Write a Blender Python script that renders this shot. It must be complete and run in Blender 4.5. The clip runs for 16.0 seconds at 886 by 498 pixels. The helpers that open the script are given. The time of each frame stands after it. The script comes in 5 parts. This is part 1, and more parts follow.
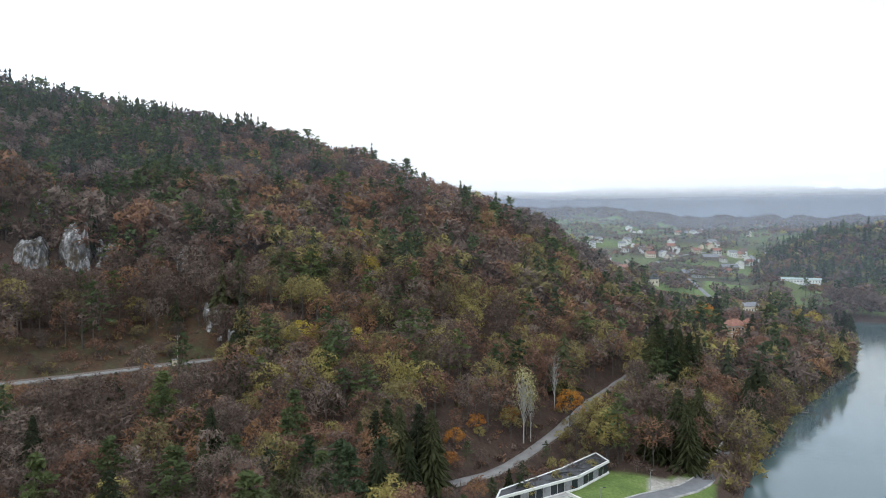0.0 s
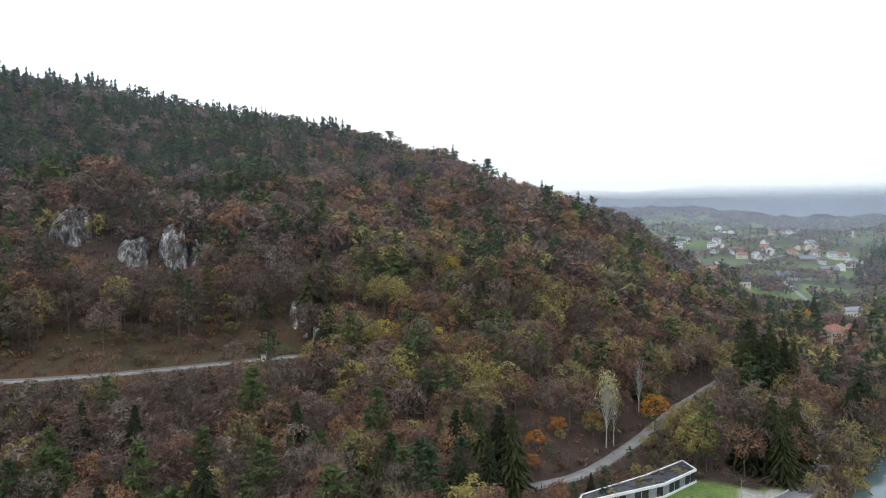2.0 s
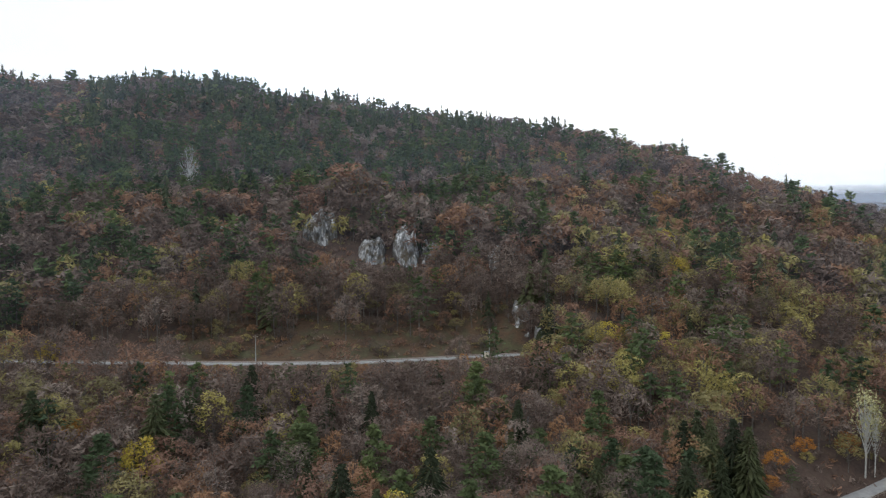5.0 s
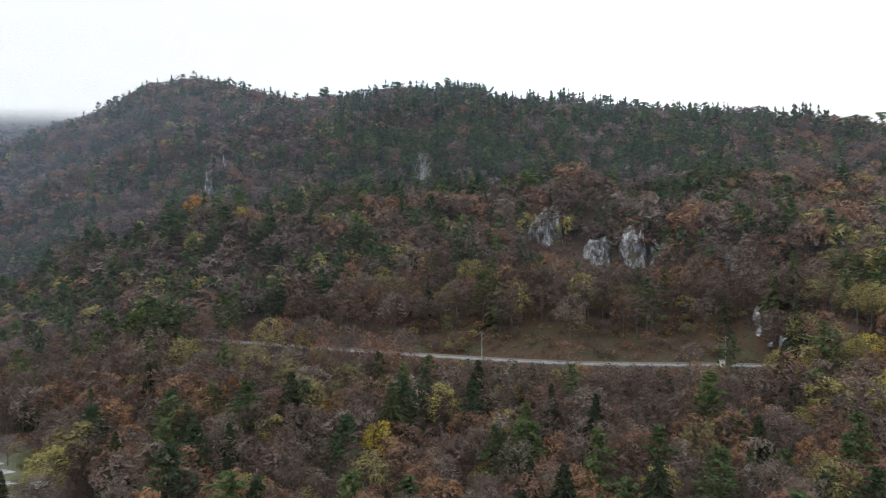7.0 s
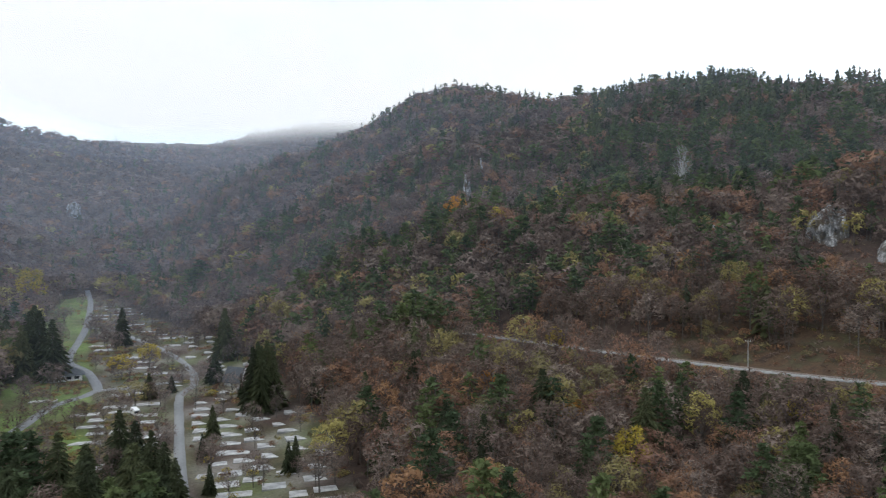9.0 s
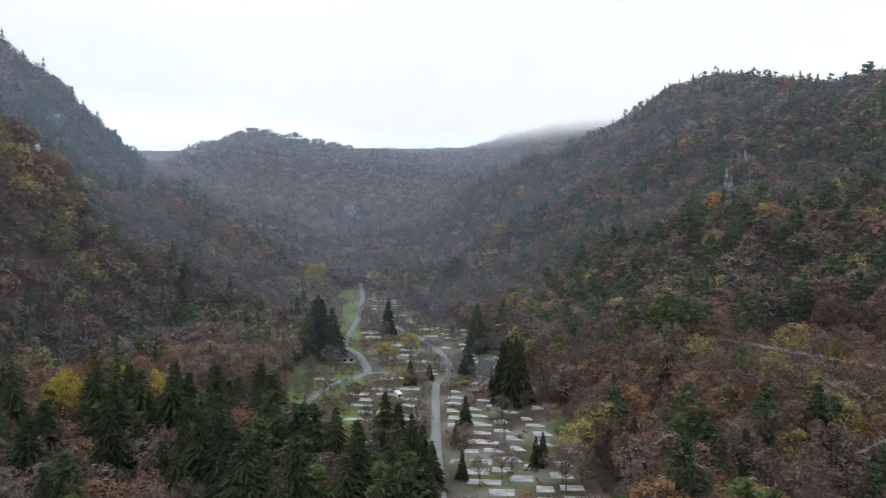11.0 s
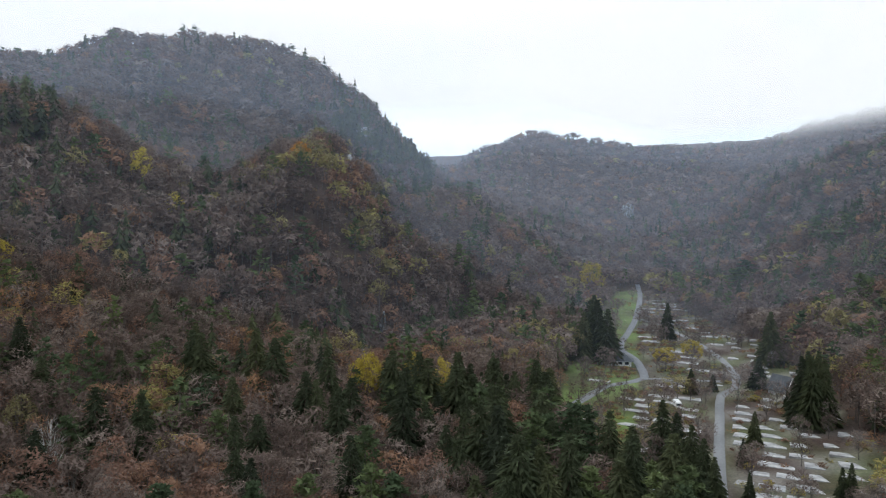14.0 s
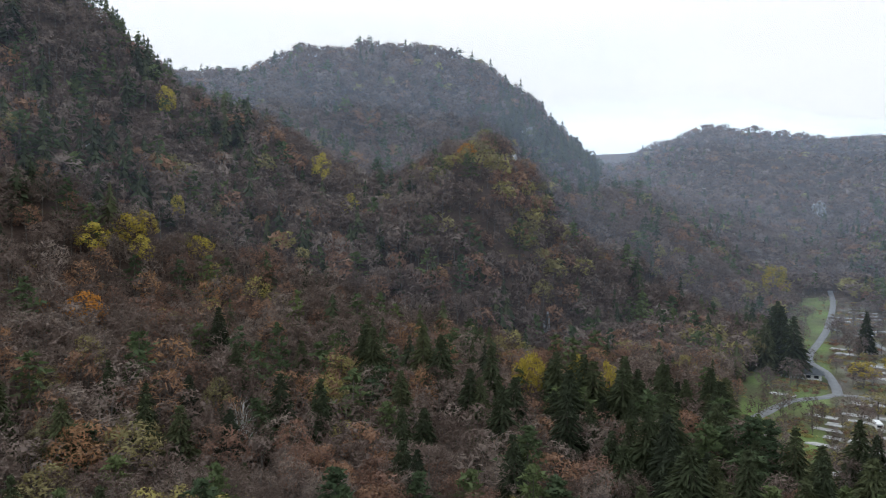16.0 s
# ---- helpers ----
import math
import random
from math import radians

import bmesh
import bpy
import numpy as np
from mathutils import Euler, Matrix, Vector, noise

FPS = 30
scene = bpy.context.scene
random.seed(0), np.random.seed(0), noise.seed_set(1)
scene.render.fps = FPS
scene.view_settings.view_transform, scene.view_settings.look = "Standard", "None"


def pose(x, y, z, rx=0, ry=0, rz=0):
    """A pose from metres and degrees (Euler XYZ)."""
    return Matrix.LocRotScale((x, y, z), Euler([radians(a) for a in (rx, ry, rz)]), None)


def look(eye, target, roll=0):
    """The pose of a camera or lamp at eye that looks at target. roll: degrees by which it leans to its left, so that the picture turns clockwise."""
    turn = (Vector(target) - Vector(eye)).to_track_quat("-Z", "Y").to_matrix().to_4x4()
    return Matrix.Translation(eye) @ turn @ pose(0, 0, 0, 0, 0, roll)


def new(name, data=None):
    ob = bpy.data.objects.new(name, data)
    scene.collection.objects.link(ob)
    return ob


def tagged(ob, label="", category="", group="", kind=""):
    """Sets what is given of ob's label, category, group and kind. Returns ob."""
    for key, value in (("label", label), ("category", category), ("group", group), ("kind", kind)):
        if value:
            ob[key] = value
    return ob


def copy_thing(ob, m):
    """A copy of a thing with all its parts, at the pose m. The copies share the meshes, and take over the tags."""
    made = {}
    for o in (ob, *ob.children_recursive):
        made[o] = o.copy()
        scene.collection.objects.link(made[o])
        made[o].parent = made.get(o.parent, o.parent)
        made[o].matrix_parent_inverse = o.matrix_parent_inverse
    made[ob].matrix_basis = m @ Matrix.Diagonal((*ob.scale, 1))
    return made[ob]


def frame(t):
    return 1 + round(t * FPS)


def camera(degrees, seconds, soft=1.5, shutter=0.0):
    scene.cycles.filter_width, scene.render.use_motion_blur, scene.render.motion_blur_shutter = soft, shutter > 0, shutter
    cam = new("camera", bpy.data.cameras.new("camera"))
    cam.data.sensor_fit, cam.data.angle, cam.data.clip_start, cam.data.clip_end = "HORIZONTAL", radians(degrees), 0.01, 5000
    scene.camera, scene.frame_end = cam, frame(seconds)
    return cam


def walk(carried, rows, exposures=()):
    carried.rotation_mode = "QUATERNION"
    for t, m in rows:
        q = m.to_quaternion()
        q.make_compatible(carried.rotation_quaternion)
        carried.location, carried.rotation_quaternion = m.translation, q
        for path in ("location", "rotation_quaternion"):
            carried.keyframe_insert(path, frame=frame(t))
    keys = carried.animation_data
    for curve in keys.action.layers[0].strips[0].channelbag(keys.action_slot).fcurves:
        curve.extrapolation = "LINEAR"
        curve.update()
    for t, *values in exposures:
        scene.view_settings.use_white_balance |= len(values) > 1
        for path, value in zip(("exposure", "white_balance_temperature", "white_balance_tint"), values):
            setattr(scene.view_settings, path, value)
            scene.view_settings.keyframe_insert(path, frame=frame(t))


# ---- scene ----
cam = camera(65.3, 16.0, soft=1.05, shutter=0.25)

# ---- the walk: a drone that hovers 72 m over the lake and turns to its left ----
EYE = (0.0, 0.0, 72.0)
TURN = ((0.0, 0.00, -1.51, -0.14), (0.5, 1.33, -1.51, -0.14), (1.0, 2.79, -1.51, -0.10), (1.5, 4.69, -1.50, -0.11), (2.0, 6.68, -1.50, -0.11),
        (2.5, 8.83, -1.51, -0.09), (3.0, 11.68, -1.51, -0.05), (3.5, 14.89, -1.51, 0.02), (6.0, 33.23, -1.50, 0.05), (6.5, 38.22, -1.50, 0.11),
        (7.0, 43.35, -1.49, 0.13), (7.5, 48.52, -1.49, 0.14), (8.0, 53.71, -1.49, 0.13), (8.5, 58.88, -1.51, 0.13), (9.0, 64.03, -1.53, 0.13),
        (11.5, 89.53, -1.60, 0.14), (12.0, 94.58, -1.60, 0.12), (12.5, 99.63, -1.60, 0.08), (13.0, 104.05, -1.60, 0.02), (13.5, 104.82, -1.59, -0.06),
        (14.0, 107.05, -1.59, -0.06), (14.5, 110.68, -1.60, -0.09), (15.0, 114.02, -1.60, -0.09), (15.5, 117.27, -1.61, -0.14), (16.0, 120.61, -1.62, -0.17))
PATH = [(t, pose(*EYE, 90 + p, k, a)) for t, a, p, k in TURN]
walk(cam, PATH)

# ---- world and sun: an overcast late-autumn day ----
world = bpy.data.worlds.new("world")
scene.world = world
world.use_nodes = True
wn, wl = world.node_tree.nodes, world.node_tree.links
bg = wn["Background"]
sky = wn.new("ShaderNodeTexSky")
sky.sky_type, sky.sun_disc = "NISHITA", False
sky.sun_elevation, sky.sun_rotation = radians(28), radians(-20)
skyb = wn.new("ShaderNodeBackground")
wl.new(sky.outputs[0], skyb.inputs[0])
skyb.inputs[1].default_value = 0.05
wtc = wn.new("ShaderNodeTexCoord")
wmap = wn.new("ShaderNodeMapping")
wmap.inputs["Scale"].default_value = (1.2, 1.2, 5.0)
wl.new(wtc.outputs["Generated"], wmap.inputs[0])
wno = wn.new("ShaderNodeTexNoise")
wno.inputs["Scale"].default_value, wno.inputs["Detail"].default_value = 1.6, 5.0
wl.new(wmap.outputs[0], wno.inputs["Vector"])
wr = wn.new("ShaderNodeValToRGB")
wr.color_ramp.elements[0].position, wr.color_ramp.elements[0].color = 0.36, (0.60, 0.685, 0.76, 1)
wr.color_ramp.elements[1].position, wr.color_ramp.elements[1].color = 0.70, (0.925, 1.0, 1.10, 1)
wl.new(wno.outputs[0], wr.inputs[0])
wdot = wn.new("ShaderNodeVectorMath")          # the cloud is thicker and greyer over the head of the valley
wdot.operation = "DOT_PRODUCT"
wdot.inputs[1].default_value = (-0.883, 0.321, 0.342)
wl.new(wtc.outputs["Generated"], wdot.inputs[0])
wgrey = wn.new("ShaderNodeValToRGB")
wgrey.color_ramp.elements[0].position, wgrey.color_ramp.elements[0].color = 0.72, (1, 1, 1, 1)
wgrey.color_ramp.elements[1].position, wgrey.color_ramp.elements[1].color = 1.0, (0.81, 0.84, 0.86, 1)
wl.new(wdot.outputs["Value"], wgrey.inputs[0])
wmul = wn.new("ShaderNodeMix")
wmul.data_type, wmul.blend_type = "RGBA", "MULTIPLY"
wmul.inputs[0].default_value = 1.0
wl.new(wr.outputs[0], wmul.inputs[6])
wl.new(wgrey.outputs[0], wmul.inputs[7])
wl.new(wmul.outputs[2], bg.inputs[0])
bg.inputs[1].default_value = 1.46
wadd = wn.new("ShaderNodeAddShader")
wl.new(bg.outputs[0], wadd.inputs[0])
wl.new(skyb.outputs[0], wadd.inputs[1])
wl.new(wadd.outputs[0], wn["World Output"].inputs[0])
sun = new("sun", bpy.data.lights.new("sun", "SUN"))
sun.data.energy, sun.data.angle, sun.data.color = 0.85, radians(25), (1.0, 0.96, 0.9)
sun.matrix_world = look((0, 0, 500), (100, 250, 200))

# ---- materials ----


def material(name, build, rough=0.9):
    m = bpy.data.materials.new(name)
    m.use_nodes = True
    b = m.node_tree.nodes["Principled BSDF"]
    b.inputs["Roughness"].default_value = rough
    b.inputs["Specular IOR Level"].default_value = 0.25
    if build:
        build(m.node_tree.nodes, m.node_tree.links, b)
    return m


def noise_node(n, l, scale, detail=4.0, rough=0.6, coord="Object"):
    tc = n.new("ShaderNodeTexCoord")
    t = n.new("ShaderNodeTexNoise")
    t.inputs["Scale"].default_value, t.inputs["Detail"].default_value, t.inputs["Roughness"].default_value = scale, detail, rough
    l.new(tc.outputs[coord], t.inputs["Vector"])
    return t


def ramp_node(n, l, src, stops):
    r = n.new("ShaderNodeValToRGB")
    while len(r.color_ramp.elements) < len(stops):
        r.color_ramp.elements.new(0.5)
    for e, (p, c) in zip(r.color_ramp.elements, stops):
        e.position, e.color = p, (*c, 1)
    l.new(src, r.inputs[0])
    return r


def mix_node(n, l, fac, a, b, kind="MIX"):
    m = n.new("ShaderNodeMix")
    m.data_type, m.blend_type = "RGBA", kind
    for socket, v in ((m.inputs[0], fac), (m.inputs[6], a), (m.inputs[7], b)):
        if isinstance(v, (int, float)):
            socket.default_value = v
        elif isinstance(v, tuple):
            socket.default_value = (*v, 1)
        else:
            l.new(v, socket)
    return m.outputs[2]


def bump_node(n, l, b, height, strength=0.5, distance=0.1):
    k = n.new("ShaderNodeBump")
    k.inputs["Strength"].default_value, k.inputs["Distance"].default_value = strength, distance
    l.new(height, k.inputs["Height"])
    l.new(k.outputs[0], b.inputs["Normal"])


def plain(name, colour, rough=0.8, spread=0.25, scale=1.5, metal=0.0, relief=0.0):
    """A surface of one paint, with stains at a large scale and grain at a fine one."""
    def build(n, l, b):
        big, fine = noise_node(n, l, scale, 3.0), noise_node(n, l, scale * 14, 4.0)
        lo, hi = tuple(c * (1 - spread) for c in colour), tuple(min(1, c * (1 + spread)) for c in colour)
        c = ramp_node(n, l, big.outputs[0], ((0.3, lo), (0.7, hi)))
        g = ramp_node(n, l, fine.outputs[0], ((0.3, (0.75,) * 3), (0.7, (1.1,) * 3)))
        l.new(mix_node(n, l, 0.6, c.outputs[0], g.outputs[0], "MULTIPLY"), b.inputs["Base Color"])
        b.inputs["Metallic"].default_value = metal
        if relief:
            bump_node(n, l, b, fine.outputs[0], 0.6, relief)
    return material(name, build, rough)


def foliage(name, dark, mid, light, own=False):
    """Leaves or twigs: one tint per tree, and small changes from clump to clump."""
    def build(n, l, b):
        if own:
            a = n.new("ShaderNodeObjectInfo").outputs["Random"]
        else:
            t = n.new("ShaderNodeAttribute")
            t.attribute_name = "tint"
            a = t.outputs["Fac"]
        c = ramp_node(n, l, a, ((0.0, dark), (0.5, mid), (1.0, light)))
        g = n.new("ShaderNodeNewGeometry")
        r = ramp_node(n, l, g.outputs["Random Per Island"], ((0.0, (0.76,) * 3), (1.0, (1.22,) * 3)))
        tone = mix_node(n, l, 1.0, c.outputs[0], r.outputs[0], "MULTIPLY")
        l.new(tone, b.inputs["Base Color"])
        t, mx = n.new("ShaderNodeBsdfTranslucent"), n.new("ShaderNodeMixShader")
        l.new(tone, t.inputs[0])
        mx.inputs[0].default_value = 0.35
        l.new(b.outputs[0], mx.inputs[1])
        l.new(t.outputs[0], mx.inputs[2])
        l.new(mx.outputs[0], n["Material Output"].inputs[0])
    return material(name, build, 0.85)


# ---- the lie of the land ----


def polar(a, r):
    """Plan place at a degrees to the left of north and r metres out."""
    return -math.sin(radians(a)) * r, math.cos(radians(a)) * r


FOOT = ((-180, 150, 4), (-60, 300, 4), (-33, 300, 3), (-25, 300, 3), (-20, 225, 3), (-10, 190, 5), (0, 172, 8), (18, 165, 9),
        (33, 150, 8), (60, 150, 6), (75, 190, 5), (80, 200, 4), (95, 200, 5), (105, 190, 6), (120, 170, 6), (155, 150, 10), (180, 150, 4))
BENCH = ((-180, 400, 10), (-60, 700, 6), (-33, 600, 4), (-25, 420, 14), (-20, 330, 14), (-16, 300, 14), (-10, 260, 18), (0, 250, 26),
         (10, 246, 28), (18, 247, 28), (33, 233, 28), (48, 250, 28), (61, 291, 28), (70, 339, 28), (78, 420, 22), (85, 420, 11),
         (95, 420, 11), (103, 380, 12), (112, 335, 10), (120, 280, 20), (135, 250, 30), (155, 230, 40), (180, 400, 10))
SLOPE = ((-180, 700, 60), (-60, 900, 10), (-33, 900, 8), (-29, 880, 8), (-25, 700, 7), (-20, 480, 10), (-14, 420, 30), (-8, 360, 50), (0, 340, 58),
         (10, 330, 62), (20, 325, 66), (28, 318, 56), (36, 325, 60), (48, 350, 62), (61, 400, 66), (70, 470, 66), (78, 560, 50),
         (85, 600, 20), (95, 600, 20), (103, 480, 60), (108, 400, 50), (113, 380, 60), (117, 375, 85), (125, 360, 66), (135, 350, 80),
         (155, 340, 120), (180, 700, 60))
RIDGE = ((-180, 1100, 180), (-60, 1200, 90), (-33, 1100, 76), (-29.2, 1080, 67), (-27.3, 1060, 55), (-25.2, 1030, 30), (-24, 980, 13), (-20, 600, 12), (-14, 520, 40), (-8, 450, 68),
         (-2, 460, 86), (2, 480, 95), (7, 540, 122), (13, 600, 142), (20, 680, 167), (27, 720, 183), (35, 720, 194), (43, 750, 216),
         (47, 760, 214), (55, 780, 202), (59, 850, 228), (63, 900, 248), (66, 900, 236), (71, 880, 184), (77, 850, 152), (80, 870, 134), (83, 950, 126), (86, 950, 86),
         (92, 850, 52), (100, 800, 75), (105, 650, 100))
RIDGE2 = ((105, 650, 100), (110, 480, 85), (113, 430, 100), (117, 430, 118), (119, 430, 115), (125, 430, 98), (129, 420, 103),
          (135, 420, 122), (141, 420, 147), (146, 425, 178), (150, 430, 203), (155, 430, 210), (180, 1100, 180))
BEHIND = ((-180, 1400, 220), (-60, 1500, 90), (-33, 1300, 50), (-25, 1250, 20), (-20, 950, 17), (-14, 900, 20), (-8, 800, 30), (7, 760, 60), (20, 900, 120), (43, 950, 170),
          (63, 1100, 200), (77, 1000, 130), (85, 1100, 120), (92, 1100, 110), (100, 1050, 110), (105.2, 900, 108), (110, 580, 85), (117, 550, 112),
          (125, 540, 118), (135, 540, 130), (141, 540, 145), (150, 560, 190), (155, 560, 200), (180, 1400, 220))
BROW = ((-180, 1700, 260), (-60, 1800, 110), (-33, 1500, 64), (-14, 1500, 62), (-8, 1500, 62), (7, 1500, 60), (43, 1500, 160), (70, 1500, 200),
        (84, 1500, 212), (90, 1500, 232), (95, 1500, 250), (99.8, 1500, 272), (104, 1500, 232), (106, 1480, 196), (106.6, 900, 120), (107.4, 880, 136), (108.5, 860, 149),
        (110.3, 820, 168), (111, 820, 179), (113.7, 800, 215), (118, 800, 256), (122, 800, 270), (127, 800, 272), (132, 800, 262), (137, 800, 234), (141, 800, 231),
        (150, 800, 250), (180, 1700, 260))
FAR = ((-180, 2600, 330), (-60, 2600, 150), (-33, 2500, 85), (-20, 2500, 80), (-12, 2300, 118), (-6, 2300, 120), (10, 2300, 120), (60, 2300, 440),
       (66, 2300, 440), (72, 2300, 420), (77, 2300, 385), (84, 2300, 310), (92, 2300, 280), (105, 2300, 260), (130, 2300, 260), (180, 2600, 330))
RIM = ((-180, 4600, 420), (-60, 4600, 330), (-33, 4200, 285), (-24, 4200, 330), (-14, 4300, 335), (-9, 4300, 300), (-2, 4300, 320), (20, 4600, 380),
       (60, 4600, 600), (84, 4600, 600), (130, 4600, 500), (180, 4600, 420))


def along(table, a):
    t = np.array(table)
    k, f = t[:, 0], None
    i = np.clip(np.searchsorted(k, a, side="right") - 1, 0, len(k) - 2)
    f = np.clip((a - k[i]) / (k[i + 1] - k[i]), 0, 1)
    f = f * 0.5 + f * f * (3 - 2 * f) * 0.5
    return t[i, 1] + (t[i + 1, 1] - t[i, 1]) * f, t[i, 2] + (t[i + 1, 2] - t[i, 2]) * f


LINES = (FOOT, BENCH, SLOPE, RIDGE + RIDGE2[1:], BEHIND, BROW, FAR, RIM)
LAKE = [polar(a, r) for a, r in ((-23.4, 201), (-24.9, 246), (-26.9, 300), (-28.8, 354), (-30.9, 447), (-30.5, 480), (-29.8, 560), (-29.2, 642),
        (-36, 655), (-50, 900), (-90, 1500), (-130, 900), (-160, 300), (-175, 60), (-60, 50), (-30, 130))]


def path_points(table, step=3.0):
    """A smooth plan curve through (degrees, metres[, height]) nodes, as evenly spaced points."""
    p = [Vector((*polar(t[0], t[1]), t[2] if len(t) > 2 else 0)) for t in table]
    p = [p[0] * 2 - p[1]] + p + [p[-1] * 2 - p[-2]]
    out = []
    for a, b, c, d in zip(p, p[1:], p[2:], p[3:]):
        n = max(1, int((c - b).length / step))
        for i in range(n):
            s = i / n
            out.append(0.5 * ((2 * b) + (c - a) * s + (2 * a - 5 * b + 4 * c - d) * s * s + (3 * b - a - 3 * c + d) * s ** 3))
    out.append(p[-2])
    return np.array([tuple(v) for v in out])


def away(x, y, pts, closed=False):
    """Distance of plan places from a polyline, and the height of its nearest node."""
    x, y = np.asarray(x, float), np.asarray(y, float)
    best, zed = np.full(x.shape, 1e9), np.zeros(x.shape)
    pts = np.asarray(pts, float)
    n = len(pts)
    for i in range(n if closed else n - 1):
        a, b = pts[i], pts[(i + 1) % n]
        dx, dy = b[0] - a[0], b[1] - a[1]
        s = np.clip(((x - a[0]) * dx + (y - a[1]) * dy) / max(1e-9, dx * dx + dy * dy), 0, 1)
        d = np.hypot(x - a[0] - s * dx, y - a[1] - s * dy)
        near = d < best
        best = np.where(near, d, best)
        if pts.shape[1] > 2:
            zed = np.where(near, a[2] + (b[2] - a[2]) * s, zed)
    return best, zed


def inside(x, y, poly):
    x, y = np.asarray(x, float), np.asarray(y, float)
    c = np.zeros(x.shape, bool)
    for (x0, y0), (x1, y1) in zip(poly, poly[1:] + poly[:1]):
        c ^= ((y0 > y) != (y1 > y)) & (x < (x1 - x0) * (y - y0) / ((y1 - y0) or 1e-9) + x0)
    return c


def smooth(a, b, v):
    s = np.clip((v - a) / (b - a), 0, 1)
    return s * s * (3 - 2 * s)


WAVES = [(math.cos(a) / w, math.sin(a) / w, p, w) for a, w, p in
         [(random.uniform(0, math.pi), random.choice((14, 22, 35, 55, 80, 130)), random.uniform(0, 6.3)) for _ in range(26)]]


def ripple(x, y):
    """Gullies and knolls at many sizes."""
    z = 0
    for i, (kx, ky, p, w) in enumerate(WAVES):
        z = z + w * 0.018 * np.sin(6.283 * (x * kx + y * ky) + p + 1.3 * np.sin(x / 61 + i) + 1.1 * np.sin(y / 47 - i))
    return z


RAIL = path_points(((4, 240, 28), (11, 243, 28), (18, 247, 28), (33, 233, 28), (48, 250, 28), (61, 291, 28), (70, 339, 28), (76, 410, 28), (80, 520, 29)))
KNOLLS = ((34.2, 352, 18, 20), (31.2, 345, 9, 16), (27.0, 326, 13, 17), (13, 252, 12, 17), (16.5, 262, 7, 12), (42.8, 372, 7, 14), (61.5, 500, 12, 18),
          (118, 372, 14, 26), (113.5, 352, 10, 18), (115.2, 400, 10, 25), (30, 365, 8, 14))
PADS = ((-9.2, 184, 22, 4.2), (-12.5, 197, 14, 4.2), (-22.9, 408, 20, 13.0))


def land(x, y):
    """Height of the land before rails and roads are cut into it."""
    x, y = np.asarray(x, float), np.asarray(y, float)
    r, a = np.hypot(x, y), np.degrees(np.arctan2(-x, y))
    pr, pz = np.full(r.shape, 40.0), np.full(r.shape, 4.0)
    z = np.full(r.shape, 4.0)
    for i, line in enumerate(LINES):
        lr, lz = along(line, a)
        lr = np.maximum(lr, pr + 8)
        f = np.clip((r - pr) / (lr - pr), 0, 1)
        f = f * 0.6 + f * f * (3 - 2 * f) * 0.4
        z = np.where(r > pr, pz + (lz - pz) * f, z)
        pr, pz = lr, lz
    rough = smooth(14, 60, z) * smooth(60, 200, r)
    rough = rough * np.where((a < -9) & (r > 560) & (r < 2200), 0.25, 1.0)
    z = z + ripple(x, y) * rough * (0.6 + 0.8 * smooth(900, 2000, r))
    for ka, kr, kh, kw in KNOLLS:
        kx, ky = polar(ka, kr)
        z = z + kh * np.exp(-((x - kx) ** 2 + (y - ky) ** 2) / (kw * kw))
    for ka, kr, kw, kz in PADS:
        kx, ky = polar(ka, kr)
        z = z + (kz - z) * (1 - smooth(kw * 0.75, kw * 1.3, np.hypot(x - kx, y - ky)))
    # lake
    inn = inside(x, y, LAKE)
    d, _ = away(x, y, LAKE, True)
    d = np.where(inn, -d, d)
    lakez = np.where(d < 0, np.maximum(-6, d * 0.25), d * 0.28 + 0.4)
    return np.where(d < 60, np.minimum(z, lakez), z)


def road_line(table, step=5.0):
    """A road's middle line, laid on the smoothed land."""
    p = path_points(table, step)
    z = land(p[:, 0], p[:, 1])
    pad = np.concatenate((np.full(4, z[0]), z, np.full(4, z[-1])))
    p[:, 2] = np.convolve(pad, np.ones(9) / 9, "valid") + 0.1
    return p


GRAVEL_ROAD = road_line(((3, 158), (-0.47, 176), (-3.91, 186), (-7.14, 203), (-9.81, 220), (-11.89, 242), (-14.2, 272), (-15.99, 304), (-16.9, 335), (-17.3, 380)))
SHORE_ROAD = road_line(((-8, 148), (-13, 168), (-16.81, 183), (-19.74, 194), (-21.6, 212), (-22.5, 233), (-23.2, 256), (-23.9, 285)))
CAMP_ROAD = road_line(((84.4, 150), (84.9, 190), (85.08, 221), (85.09, 252), (85.0, 290), (84.0, 304), (84.07, 329), (85.22, 364), (87.05, 404), (89.5, 452), (91.42, 475)))
CAMP_LANE = road_line(((97.2, 252), (95.4, 271), (93.67, 292), (91.6, 302), (90.7, 310), (91.41, 347), (92.61, 375), (91.9, 430), (91.42, 475), (91.1, 569), (91.3, 640)))
CAMP_CROSS = road_line(((90.7, 309), (87.84, 312), (85.0, 314)))
VILLAGE_ROAD = road_line(((-14.2, 520), (-14.46, 620), (-14.6, 700), (-14.9, 800), (-15.8, 930), (-16.58, 1009), (-17.52, 1074), (-18.96, 1158), (-21, 1230)), 15)
MEADOW_PATH = road_line(((-18.4, 930), (-18.55, 909), (-19.56, 859), (-20.27, 771), (-20.89, 702), (-21.6, 640)), 12)
